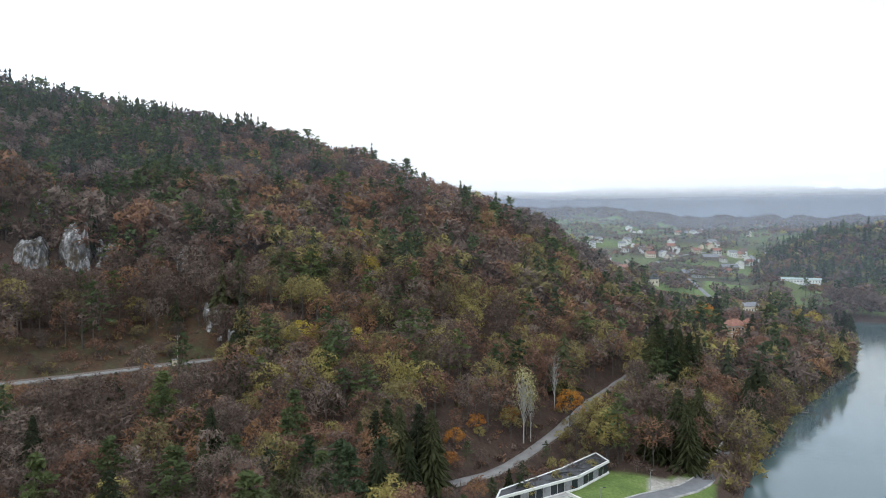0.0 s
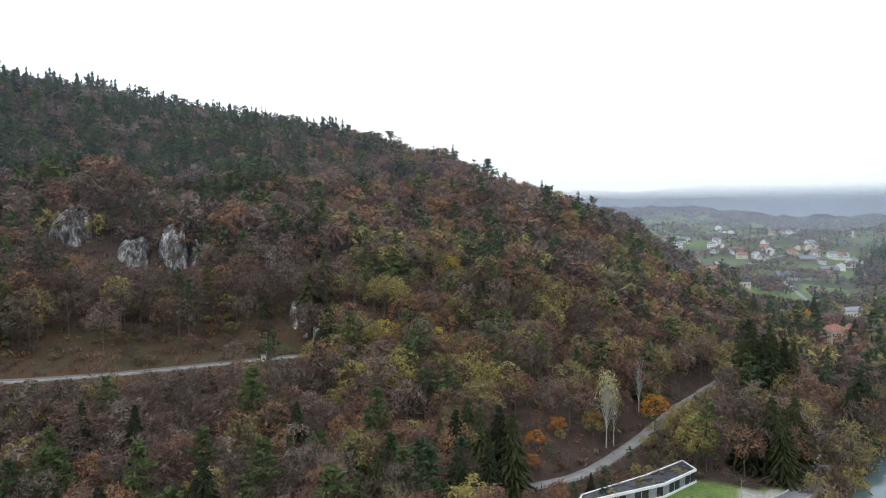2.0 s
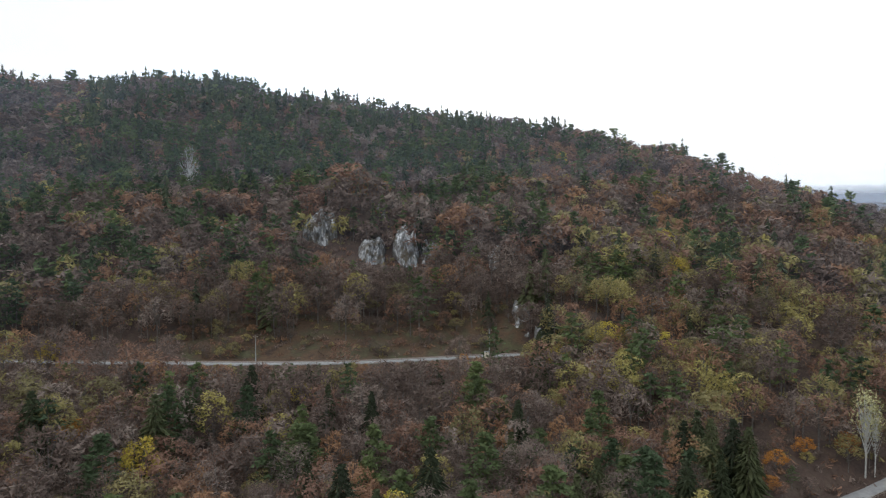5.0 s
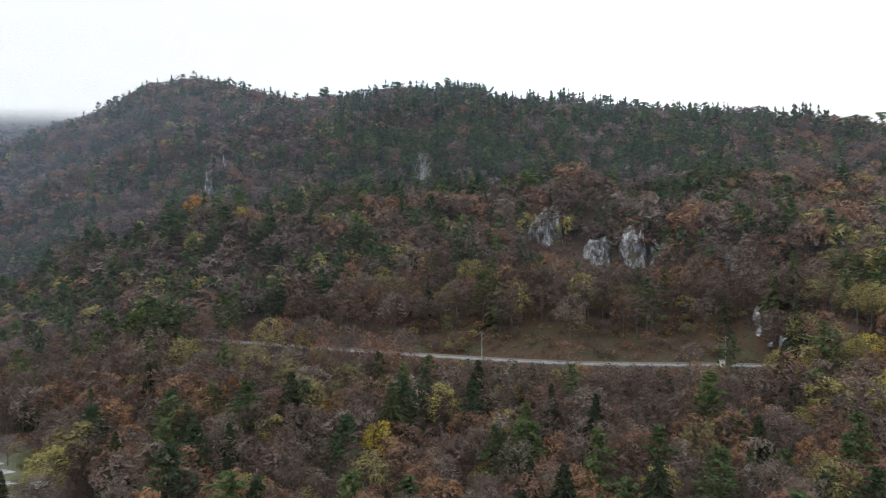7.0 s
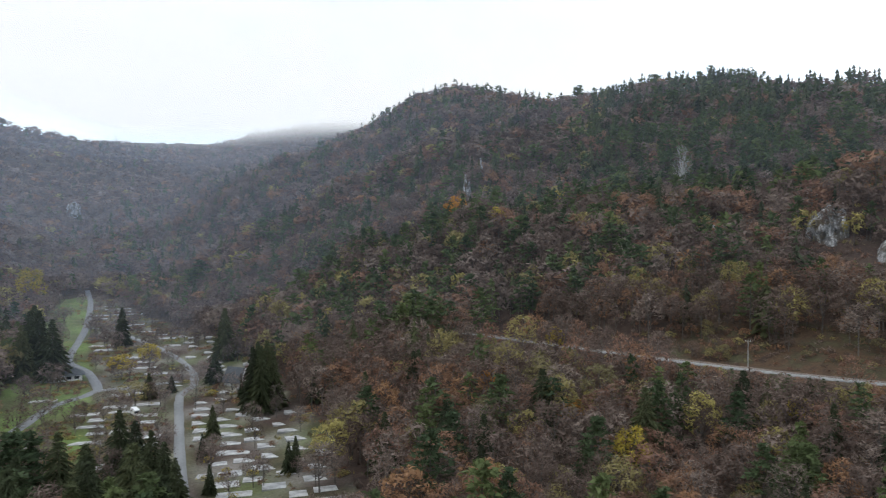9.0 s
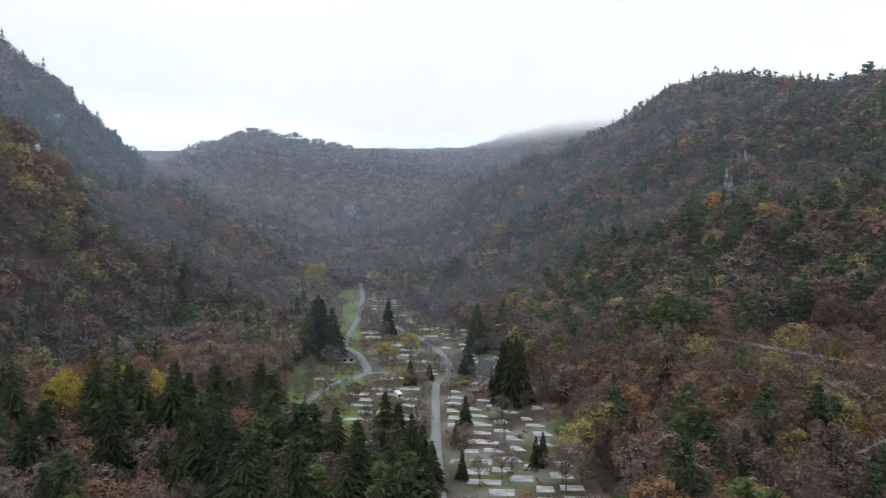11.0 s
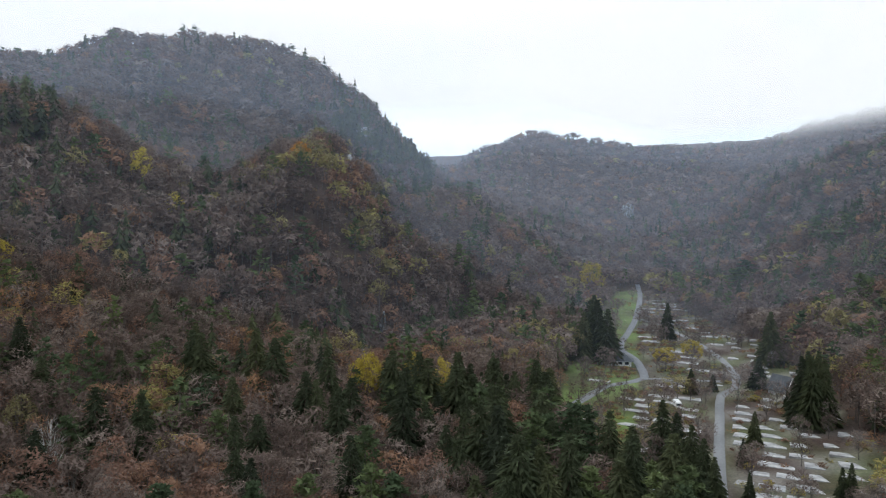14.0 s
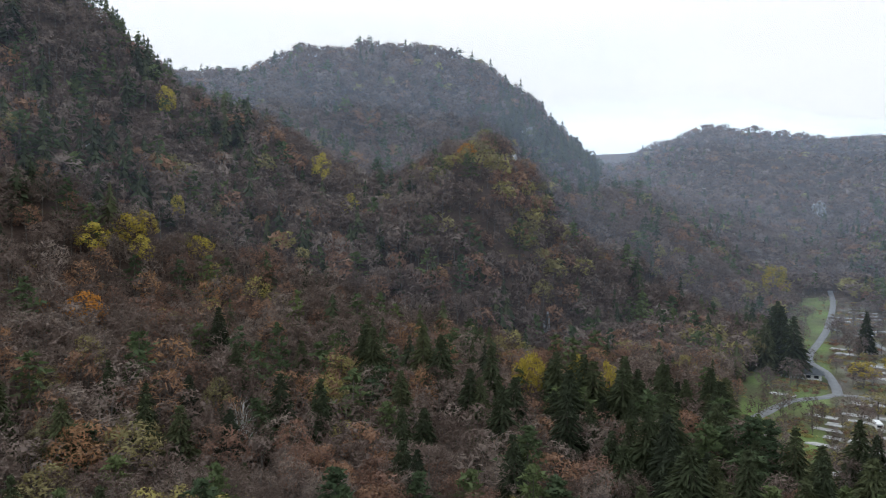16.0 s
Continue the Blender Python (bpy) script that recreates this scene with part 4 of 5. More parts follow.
def undergrowth():
    rng = np.random.default_rng(77)
    n = 24000
    a, r = rng.uniform(-30, 156, n), np.sqrt(rng.uniform(120 ** 2, 440 ** 2, n))
    x, y = -np.sin(np.radians(a)) * r, np.cos(np.radians(a)) * r
    rd, _ = away(x, y, RAIL)
    bank = (rd < 42) & (a > 18) & (a < 46) & (r > np.interp(a, RAIL_A, RAIL_R))
    ok = ~inside(x, y, LAWN) & ~inside(x, y, LAKE) & ~inside(x, y, CAMP) & (rd > 4.5)
    for line in (GRAVEL_ROAD, SHORE_ROAD):
        ok &= away(x, y, line)[0] > 3.6
    ok &= bank | (rng.uniform(size=n) < np.where(((a > 110) & (a < 122) & (r > 320)) | ((a > 25) & (a < 37.5) & (r > 262) & (r < 345)) | ((a > -12) & (a < 1) & (r > 170) & (r < 290)), 1.0, np.where(r < 300, 0.5, 0.3)))
    x, y, r, a, bank, rd = x[ok], y[ok], r[ok], a[ok], bank[ok], rd[ok]
    z = terrain(x, y)
    h = np.where(bank, rng.uniform(0.7, 2.0, len(x)), rng.uniform(0.8, 2.6, len(x)))
    h = np.where((rd < 12) & (r < np.interp(a, RAIL_A, RAIL_R)), 0.6, h)
    rows = np.stack((x, y, z - 0.1, h, rng.uniform(0.9, 1.6, len(x)), np.clip(rng.normal(0.45, 0.25, len(x)), 0, 1)), 1)
    u = rng.uniform(size=len(x))
    for key, sel, label in (("bare", u < 0.45, "leafless brown undergrowth between the trees"), ("rust", (u >= 0.45) & (u < 0.82), "rust-brown bracken and young beech"),
                            ("olive", u >= 0.82, "olive-green bramble and shrubs")):
        scatter(key + "_scrub", label, rows[sel], [brush(s) for s in range(4)], [FOLIAGE[key]], "undergrowth")
    # shrubs that hang over the lake shore
    rows = []
    for (x0, y0), (x1, y1) in zip(LAKE[:7], LAKE[1:8]):
        for _ in range(int(math.hypot(x1 - x0, y1 - y0) * 1.6)):
            f, o = rng.uniform(), rng.uniform(-0.5, 9)
            x, y = x0 + (x1 - x0) * f, y0 + (y1 - y0) * f
            x, y = x - o * 0.8, y + o * 0.6
            rows.append((x, y, max(0.1, float(terrain(np.array([x]), np.array([y]))[0])) - 0.2, rng.uniform(1.6, 4.2), rng.uniform(0.9, 1.4), rng.uniform(0.1, 0.9)))
    scatter("shore_scrub", "brown and olive shrubs overhanging the lake shore", rows[::2], [brush(s, 40) for s in range(4)], [FOLIAGE["olive"]], "undergrowth")
    scatter("shore_scrub", "bare brown shrubs overhanging the lake shore", rows[1::2], [brush(s + 4, 40) for s in range(4)], [FOLIAGE["bare"]], "undergrowth")
    # bushes on the bank above the railway
    n = 190
    a, d = rng.uniform(18.5, 46, n), rng.uniform(7, 36, n)
    for i in range(n):
        rr = float(np.interp(a[i], RAIL_A, RAIL_R)) + d[i]
        if rng.uniform() < (0.75 if d[i] > 24 else 0.3):
            p = on(a[i], rr)
            set_tree(("olive", "bare", "rust", "bare")[rng.integers(0, 4)], p.x, p.y, p.z - 0.1, float(rng.uniform(2.5, 6)), 1.6)


undergrowth()

# ---- rock ----


def rock_build(n, l, b):
    tc = n.new("ShaderNodeTexCoord")
    mp = n.new("ShaderNodeMapping")
    mp.inputs["Scale"].default_value = (1.0, 1.0, 0.22)
    l.new(tc.outputs["Object"], mp.inputs[0])
    t = n.new("ShaderNodeTexNoise")
    t.inputs["Scale"].default_value, t.inputs["Detail"].default_value, t.inputs["Roughness"].default_value = 0.5, 8.0, 0.72
    l.new(mp.outputs[0], t.inputs["Vector"])
    fine, moss = noise_node(n, l, 1.6, 6.0), noise_node(n, l, 0.22, 4.0)
    c = ramp_node(n, l, t.outputs[0], ((0.38, (0.055, 0.052, 0.05)), (0.49, (0.20, 0.195, 0.19)), (0.60, (0.60, 0.59, 0.58))))
    g = ramp_node(n, l, moss.outputs[0], ((0.47, (0, 0, 0)), (0.60, (1, 1, 1))))
    c = mix_node(n, l, g.outputs[0], c.outputs[0], (0.10, 0.08, 0.055))
    k = ramp_node(n, l, fine.outputs[0], ((0.3, (0.55,) * 3), (0.7, (1.25,) * 3)))
    l.new(mix_node(n, l, 0.8, c, k.outputs[0], "MULTIPLY"), b.inputs["Base Color"])
    bump_node(n, l, b, fine.outputs[0], 1.0, 0.5)


M_ROCK = material("limestone", rock_build, 0.92)


def rock_face(a, r, z0, z1, width, seed, label="weathered grey-white limestone cliff on the wooded slope"):
    """A craggy face that leans back into the hillside and curls round at its sides."""
    x, y = polar(a, r)
    nx, ny = -x / r, -y / r
    tx, ty = -ny, nx
    rng = random.Random(seed)
    h = z1 - z0
    nu, nv = 30, max(14, int(h * 1.2))
    slant = rng.uniform(-0.12, 0.12)
    vs = []
    for j in range(nv + 1):
        v = j / nv
        left = width / 2 * (1.0 + 0.5 * noise.noise(Vector((v * 3.1, seed * 3.3, 1))))
        right = width / 2 * (1.0 + 0.5 * noise.noise(Vector((v * 3.1, seed * 3.3, 7))))
        for i in range(nu + 1):
            u = i / nu * 2 - 1
            top = 0.84 + 0.32 * noise.noise(Vector((u * 1.4, seed * 5.1, 3))) + 0.07 * noise.noise(Vector((u * 4.5, seed * 5.1, 5)))
            top = max(0.4, min(1.02, top)) * (1 - 0.4 * abs(u) ** 4)
            p = Vector((u * (right if u > 0 else left) + slant * h * v, 0, z0 - 3 + (h * top + 3) * v))
            q = Vector((p.x * 0.16 + seed * 7, p.z * 0.08, seed))
            d = 2.4 * noise.fractal(q, 0.8, 2.1, 5) + 2.2 * abs(noise.noise(Vector((p.x * 0.22, p.z * 0.03, seed + 4))))
            d += 1.6 * noise.noise(Vector((p.x * 0.55, p.z * 0.10, seed + 9)))
            ledge = 1.2 * math.floor(v * 4 + noise.noise(Vector((p.x * 0.2, seed, 2)))) 
            out = d + 4.5 - 0.10 * h * v - 0.7 * ledge - 9 * abs(u) ** 4 - (6 * ((v - 0.88) / 0.12) if v > 0.88 else 0)
            vs.append((x + tx * p.x + nx * out, y + ty * p.x + ny * out, p.z + 0.7 * noise.noise(q * 5)))
    fs = [(j * (nu + 1) + i, j * (nu + 1) + i + 1, (j + 1) * (nu + 1) + i + 1, (j + 1) * (nu + 1) + i) for j in range(nv) for i in range(nu)]
    ob = mesh_object("cliff", np.array(vs), fs, [M_ROCK])
    return tagged(ob, label, "cliff", "limestone cliffs on the hillsides")


for row in ((34.2, 330, 55, 86, 19, 1), (32.7, 338, 60, 82, 12, 21), (31.0, 314, 51, 70, 16, 2), (27.6, 306, 50, 78, 12, 3), (26.3, 309, 51, 70, 13, 22), (29.9, 347, 68, 86, 7, 4), (20.8, 303, 54, 66, 7, 5), (42.8, 360, 62, 79, 11, 6),
            (61.9, 484, 84, 112, 6, 7), (60.6, 524, 96, 128, 6, 8), (112.0, 338, 9, 35, 5, 9), (117.8, 354, 30, 44, 15, 10), (114.4, 354, 26, 40, 12, 11), (115.4, 424, 100, 122, 16, 12),
            (113.6, 705, 160, 182, 20, 13), (150.3, 347, 104, 128, 12, 14), (147.6, 340, 98, 112, 9, 15), (120.5, 330, 22, 32, 12, 16), (18.3, 262, 36, 47, 9, 17),
            (92.0, 980, 92, 112, 16, 18), (113.2, 372, 42, 62, 6, 19), (116.3, 405, 84, 98, 10, 20)):
    rock_face(*row)

# ---- railway ----
M_BALLAST = plain("ballast", (0.27, 0.262, 0.25), 0.95, 0.2, 0.8, relief=0.05)
M_STEEL = plain("rail_steel", (0.22, 0.17, 0.14), 0.5, 0.3, 3.0, metal=0.8)
M_SLEEPER = plain("sleeper_wood", (0.16, 0.13, 0.11), 0.9, 0.3, 4.0)
M_CONCRETE = plain("concrete", (0.48, 0.47, 0.45), 0.9, 0.18, 0.5)
M_MASONRY = plain("masonry", (0.21, 0.205, 0.195), 0.95, 0.45, 0.5, relief=0.08)
M_ASPHALT = plain("asphalt", (0.19, 0.19, 0.195), 0.85, 0.15, 0.3)
M_GRAVEL = plain("gravel", (0.24, 0.23, 0.22), 0.95, 0.22, 0.25, relief=0.04)
M_PALE_ROAD = plain("pale_road", (0.23, 0.228, 0.225), 0.9, 0.12, 0.1)
M_SLAB = plain("pitch_gravel", (0.38, 0.37, 0.355), 0.95, 0.45, 0.3)
M_WHITE = plain("white_render", (0.78, 0.77, 0.74), 0.85, 0.06, 0.4)
M_CREAM = plain("cream_render", (0.66, 0.58, 0.45), 0.85, 0.08, 0.4)
M_PEACH = plain("peach_render", (0.62, 0.44, 0.30), 0.85, 0.1, 0.4)
M_TILE = plain("red_tiles", (0.30, 0.15, 0.11), 0.85, 0.3, 0.8)
M_BROWN_ROOF = plain("brown_tiles", (0.17, 0.12, 0.10), 0.85, 0.3, 0.8)
M_GREY_ROOF = plain("grey_roof", (0.24, 0.24, 0.25), 0.8, 0.25, 0.8)
M_PALE_ROOF = plain("pale_green_roof", (0.42, 0.50, 0.46), 0.7, 0.15, 0.5)
M_DARK_ROOF = plain("dark_roof", (0.07, 0.075, 0.08), 0.7, 0.3, 0.7)
M_WET_ROOF = plain("wet_flat_roof", (0.055, 0.056, 0.06), 0.25, 0.4, 0.35)
M_WOOD = plain("grey_boards", (0.22, 0.18, 0.14), 0.9, 0.3, 1.0)
M_PANE = plain("window_glass", (0.03, 0.035, 0.04), 0.1, 0.2, 1.0)
M_FRAME = plain("dark_metal", (0.06, 0.06, 0.065), 0.5, 0.2, 2.0)
M_PAINT = plain("pole_grey", (0.32, 0.32, 0.31), 0.7, 0.15, 2.0)


def sides_of(p):
    d = np.gradient(p[:, :2], axis=0)
    d /= np.linalg.norm(d, axis=1)[:, None]
    return np.stack((-d[:, 1], d[:, 0]), 1)


def ribbon(name, p, section, mat, parent=None, wobble=0.0, seed=0):
    """A strip along a line; section: (sideways, up) points across it."""
    s = sides_of(p)
    k = len(section)
    rng = np.random.default_rng(seed)
    vs = np.zeros((len(p), k, 3))
    for j, (o, u) in enumerate(section):
        edge = (rng.uniform(-wobble, wobble, len(p)) if j in (0, 1, k - 1, k - 2) else 0)
        vs[:, j, :2] = p[:, :2] + s * (np.zeros(len(p)) + o + edge * np.sign(o))[:, None]
        vs[:, j, 2] = p[:, 2] + u
    n = len(p)
    fs = [(i * k + j, i * k + j + 1, (i + 1) * k + j + 1, (i + 1) * k + j) for i in range(n - 1) for j in range(k - 1)]
    ob = mesh_object(name, vs.reshape(-1, 3), np.array(fs)[:, ::-1], [mat], parent=parent)
    return ob


def build_railway():
    p = RAIL[np.degrees(np.arctan2(-RAIL[:, 0], RAIL[:, 1])) > 15.5]
    ob = thing("railway", (0, 0, 0), "single railway track on pale ballast along the slope", "railway")
    tagged(ob, kind="structure")
    ribbon("ballast", p, ((-2.4, -0.7), (-1.6, 0.25), (-1.3, 0.40), (1.3, 0.40), (1.6, 0.25), (2.4, -0.7)), M_BALLAST, ob)
    for o in (-0.75, 0.75):
        ribbon("rail", p, ((o - 0.04, 0.42), (o - 0.04, 0.60), (o + 0.04, 0.60), (o + 0.04, 0.42)), M_STEEL, ob)
    s = sides_of(p)
    side = 1 if (s[20] @ -p[20, :2]) > 0 else -1
    q = p.copy()
    q[:, :2] += s * side * 2.7
    wall = ribbon("retaining_wall", q, ((-0.3, -2.0), (-0.3, 0.1), (0.3, 0.1), (0.3, -2.0)), M_MASONRY, ob)
    tagged(wall, "low rough stone wall below the track")
    # sleepers
    d = np.concatenate(((0,), np.cumsum(np.linalg.norm(np.diff(p[:, :2], axis=0), axis=1))))
    bm = boxes((-1.25, 1.25, -0.13, 0.13, 0.38, 0.50))
    first = None
    for i, t in enumerate(np.arange(2, min(d[-1], 300 * 0.65), 0.65)):
        x, y, z = (float(np.interp(t, d, p[:, c])) for c in range(3))
        j = int(np.searchsorted(d, t)) - 1
        m = Matrix.Translation((x, y, z)) @ Matrix.Rotation(math.atan2(s[j, 1], s[j, 0]), 4, "Z")
        if first is None:
            first = part("sleeper", bm, M_SLEEPER, ob)
            first.matrix_local = m
        else:
            share("sleeper", first, ob, m)


build_railway()


def rail_at(a):
    i = int(np.argmin(np.abs(np.degrees(np.arctan2(-RAIL[:, 0], RAIL[:, 1])) - a)))
    d = RAIL[min(i + 1, len(RAIL) - 1)] - RAIL[i - 1]
    return Vector(RAIL[i]), math.degrees(math.atan2(d[1], d[0])), Vector((-d[1], d[0], 0)).normalized()


def tunnel_portal():
    p, turn, side = rail_at(17.5)
    ob = thing("tunnel_portal", p, "rough grey stone tunnel portal with an arched opening", "tunnel", turn=turn + 90)
    # arch opening along local y; local x across the track
    ring = [(math.cos(t) * 2.6, 4.0 + math.sin(t) * 2.6) for t in np.linspace(0, math.pi, 13)]
    inner = [(2.6, -0.6)] + ring + [(-2.6, -0.6)]
    outer = []
    for i, (x, z) in enumerate(inner):
        f = i / (len(inner) - 1)
        ang = math.pi * f
        outer.append((5.4 * max(-1, min(1, math.cos(ang) * 1.5)), -0.6 if i in (0, len(inner) - 1) else 3.2 + 6.0 * min(1, math.sin(ang) * 1.15) + random.uniform(-0.4, 0.4)))
    bm = bmesh.new()
    cols = []
    for (ix, iz), (ox, oz) in zip(inner, outer):
        cols.append([bm.verts.new((ix, -0.9, iz)), bm.verts.new((ox, -0.9 + random.uniform(-0.2, 0.2), oz)), bm.verts.new((ox * 1.1, 2.6, oz - 0.8)), bm.verts.new((ix, 2.6, iz))])
    for a, b in zip(cols, cols[1:]):
        for i in range(4):
            bm.faces.new((a[i], a[(i + 1) % 4], b[(i + 1) % 4], b[i]))
    bmesh.ops.recalc_face_normals(bm, faces=bm.faces)
    part("surround", bm, M_MASONRY, ob)
    for i in range(12):
        t0, t1 = math.pi * i / 12 + 0.015, math.pi * (i + 1) / 12 - 0.015
        bm = bmesh.new()
        pts = [(math.cos(t0) * 2.55, 4 + math.sin(t0) * 2.55), (math.cos(t0) * 3.25, 4 + math.sin(t0) * 3.25), (math.cos(t1) * 3.25, 4 + math.sin(t1) * 3.25), (math.cos(t1) * 2.55, 4 + math.sin(t1) * 2.55)]
        f, k = [bm.verts.new((x, -1.2, z)) for x, z in pts], [bm.verts.new((x, -0.7, z)) for x, z in pts]
        bm.faces.new(f), bm.faces.new(k[::-1])
        for q in range(4):
            bm.faces.new((f[q], f[(q + 1) % 4], k[(q + 1) % 4], k[q]))
        bmesh.ops.recalc_face_normals(bm, faces=bm.faces)
        part("voussoir", bm, M_MASONRY, ob)
    # a flat dark panel behind the arch paints the shade inside the tunnel
    part("tunnel_lining", boxes((-3.0, 3.0, 2.3, 2.6, -0.6, 7.0)), M_DARK_ROOF, ob, "black panel closing the arch, standing in for the tunnel's darkness")
    # the rock that the tunnel enters, on the hill side
    return ob


tunnel_portal()


def line_pole(a, height):
    p, turn, side = rail_at(a)
    out = side * (3.0 if side.dot(p) > 0 else -3.0)
    base = p + out
    ob = thing("telegraph_pole", base + Vector((0, 0, -0.3)), "slim pale pole with a short crossarm beside the track", "pole", "poles along the railway", turn)
    part("shaft", rod((0, 0, -0.5), (0, 0, height), 0.16, 0.10), M_PAINT, ob)
    part("crossarm", boxes((-0.8, 0.8, -0.06, 0.06, height - 0.6, height - 0.46)), M_WOOD, ob)
    for x in (-0.7, 0.7):
        part("insulator", rod((x, 0, height - 0.46), (x, 0, height - 0.2), 0.06), M_WHITE, ob)


for a, h in ((20.87, 9.2), (39.98, 9.2), (57.5, 9.0)):
    line_pole(a, h)
p, turn, side = rail_at(21.6)
cab = thing("signal_cabinet", p - side * (2.9 if side.dot(p) > 0 else -2.9) + Vector((0, 0, 0.3)), "small cream signal cabinet beside the track", "cabinet", turn=turn)
part("body", boxes((-0.7, 0.7, -0.5, 0.5, -0.6, 1.7), bevel=0.04), M_CREAM, cab)
part("lid", boxes((-0.8, 0.8, -0.6, 0.6, 1.7, 1.82)), M_GREY_ROOF, cab)

# ---- roads ----
for name, line, half, mat, wob, label in (("gravel_road", GRAVEL_ROAD, 1.8, M_GRAVEL, 0.35, "pale gravel road climbing along the wooded slope"),
                                          ("shore_road", SHORE_ROAD, 2.7, M_ASPHALT, 0.1, "grey asphalt road along the lake shore"),
                                          ("camp_road", CAMP_ROAD, 1.4, M_PALE_ROAD, 0.15, "pale asphalt road through the empty camp site"),
                                          ("camp_lane", CAMP_LANE, 1.7, M_ASPHALT, 0.15, "grey asphalt lane past the camp lawn"),
                                          ("camp_crossing", CAMP_CROSS, 1.4, M_PALE_ROAD, 0.1, "pale path linking two camp roads"),
                                          ("village_road", VILLAGE_ROAD, 3.6, M_PALE_ROAD, 0.2, "pale road leading into the village"),
                                          ("meadow_path", MEADOW_PATH, 2.2, M_PALE_ROAD, 0.2, "pale track curving across the green meadow")):
    up = 0.12 if name != "village_road" else 0.5
    ob = ribbon(name, line, ((-half - 0.5, -0.5), (-half, up), (0, up + 0.06), (half, up), (half + 0.5, -0.5)), mat, wobble=wob, seed=len(name))
    tagged(ob, label, "road", kind="structure")
for side, label in ((-1, "light concrete kerb of the shore road"), (1, "light concrete kerb of the shore road")):
    ob = ribbon("kerb", SHORE_ROAD[:30], ((side * 2.75 - 0.2, -0.4), (side * 2.75 - 0.2, 0.26), (side * 2.75 + 0.2, 0.26), (side * 2.75 + 0.2, -0.4)), M_SLAB)
    tagged(ob, label, "kerb", kind="structure")

# post and rail fence on the valley side of the gravel road
fence = thing("fence", (0, 0, 0), "weathered wooden post and rail fence along the gravel road", "fence")
fs = sides_of(GRAVEL_ROAD)
fp = GRAVEL_ROAD[:, :2] + fs * (3.3 if fs[10] @ -GRAVEL_ROAD[10, :2] > 0 else -3.3)
fd = np.concatenate(((0,), np.cumsum(np.linalg.norm(np.diff(fp, axis=0), axis=1))))
post, last = None, None
for t in np.arange(2, 110, 2.5):
    q = Vector((float(np.interp(t, fd, fp[:, 0])), float(np.interp(t, fd, fp[:, 1])), float(np.interp(t, fd, GRAVEL_ROAD[:, 2])) + 0.1))
    if post is None:
        post = part("post", rod((0, 0, -0.8), (0, 0, 1.1), 0.09, 0.08, 5), M_WOOD, fence)
        post.matrix_local = Matrix.Translation(q)
    else:
        share("post", post, fence, Matrix.Translation(q))
        for z in (0.5, 0.95):
            part("fence_rail", rod(last + Vector((0, 0, z)), q + Vector((0, 0, z)), 0.055, sides=4), M_WOOD, fence)
    last = q

# ---- the rowing centre on the lawn ----


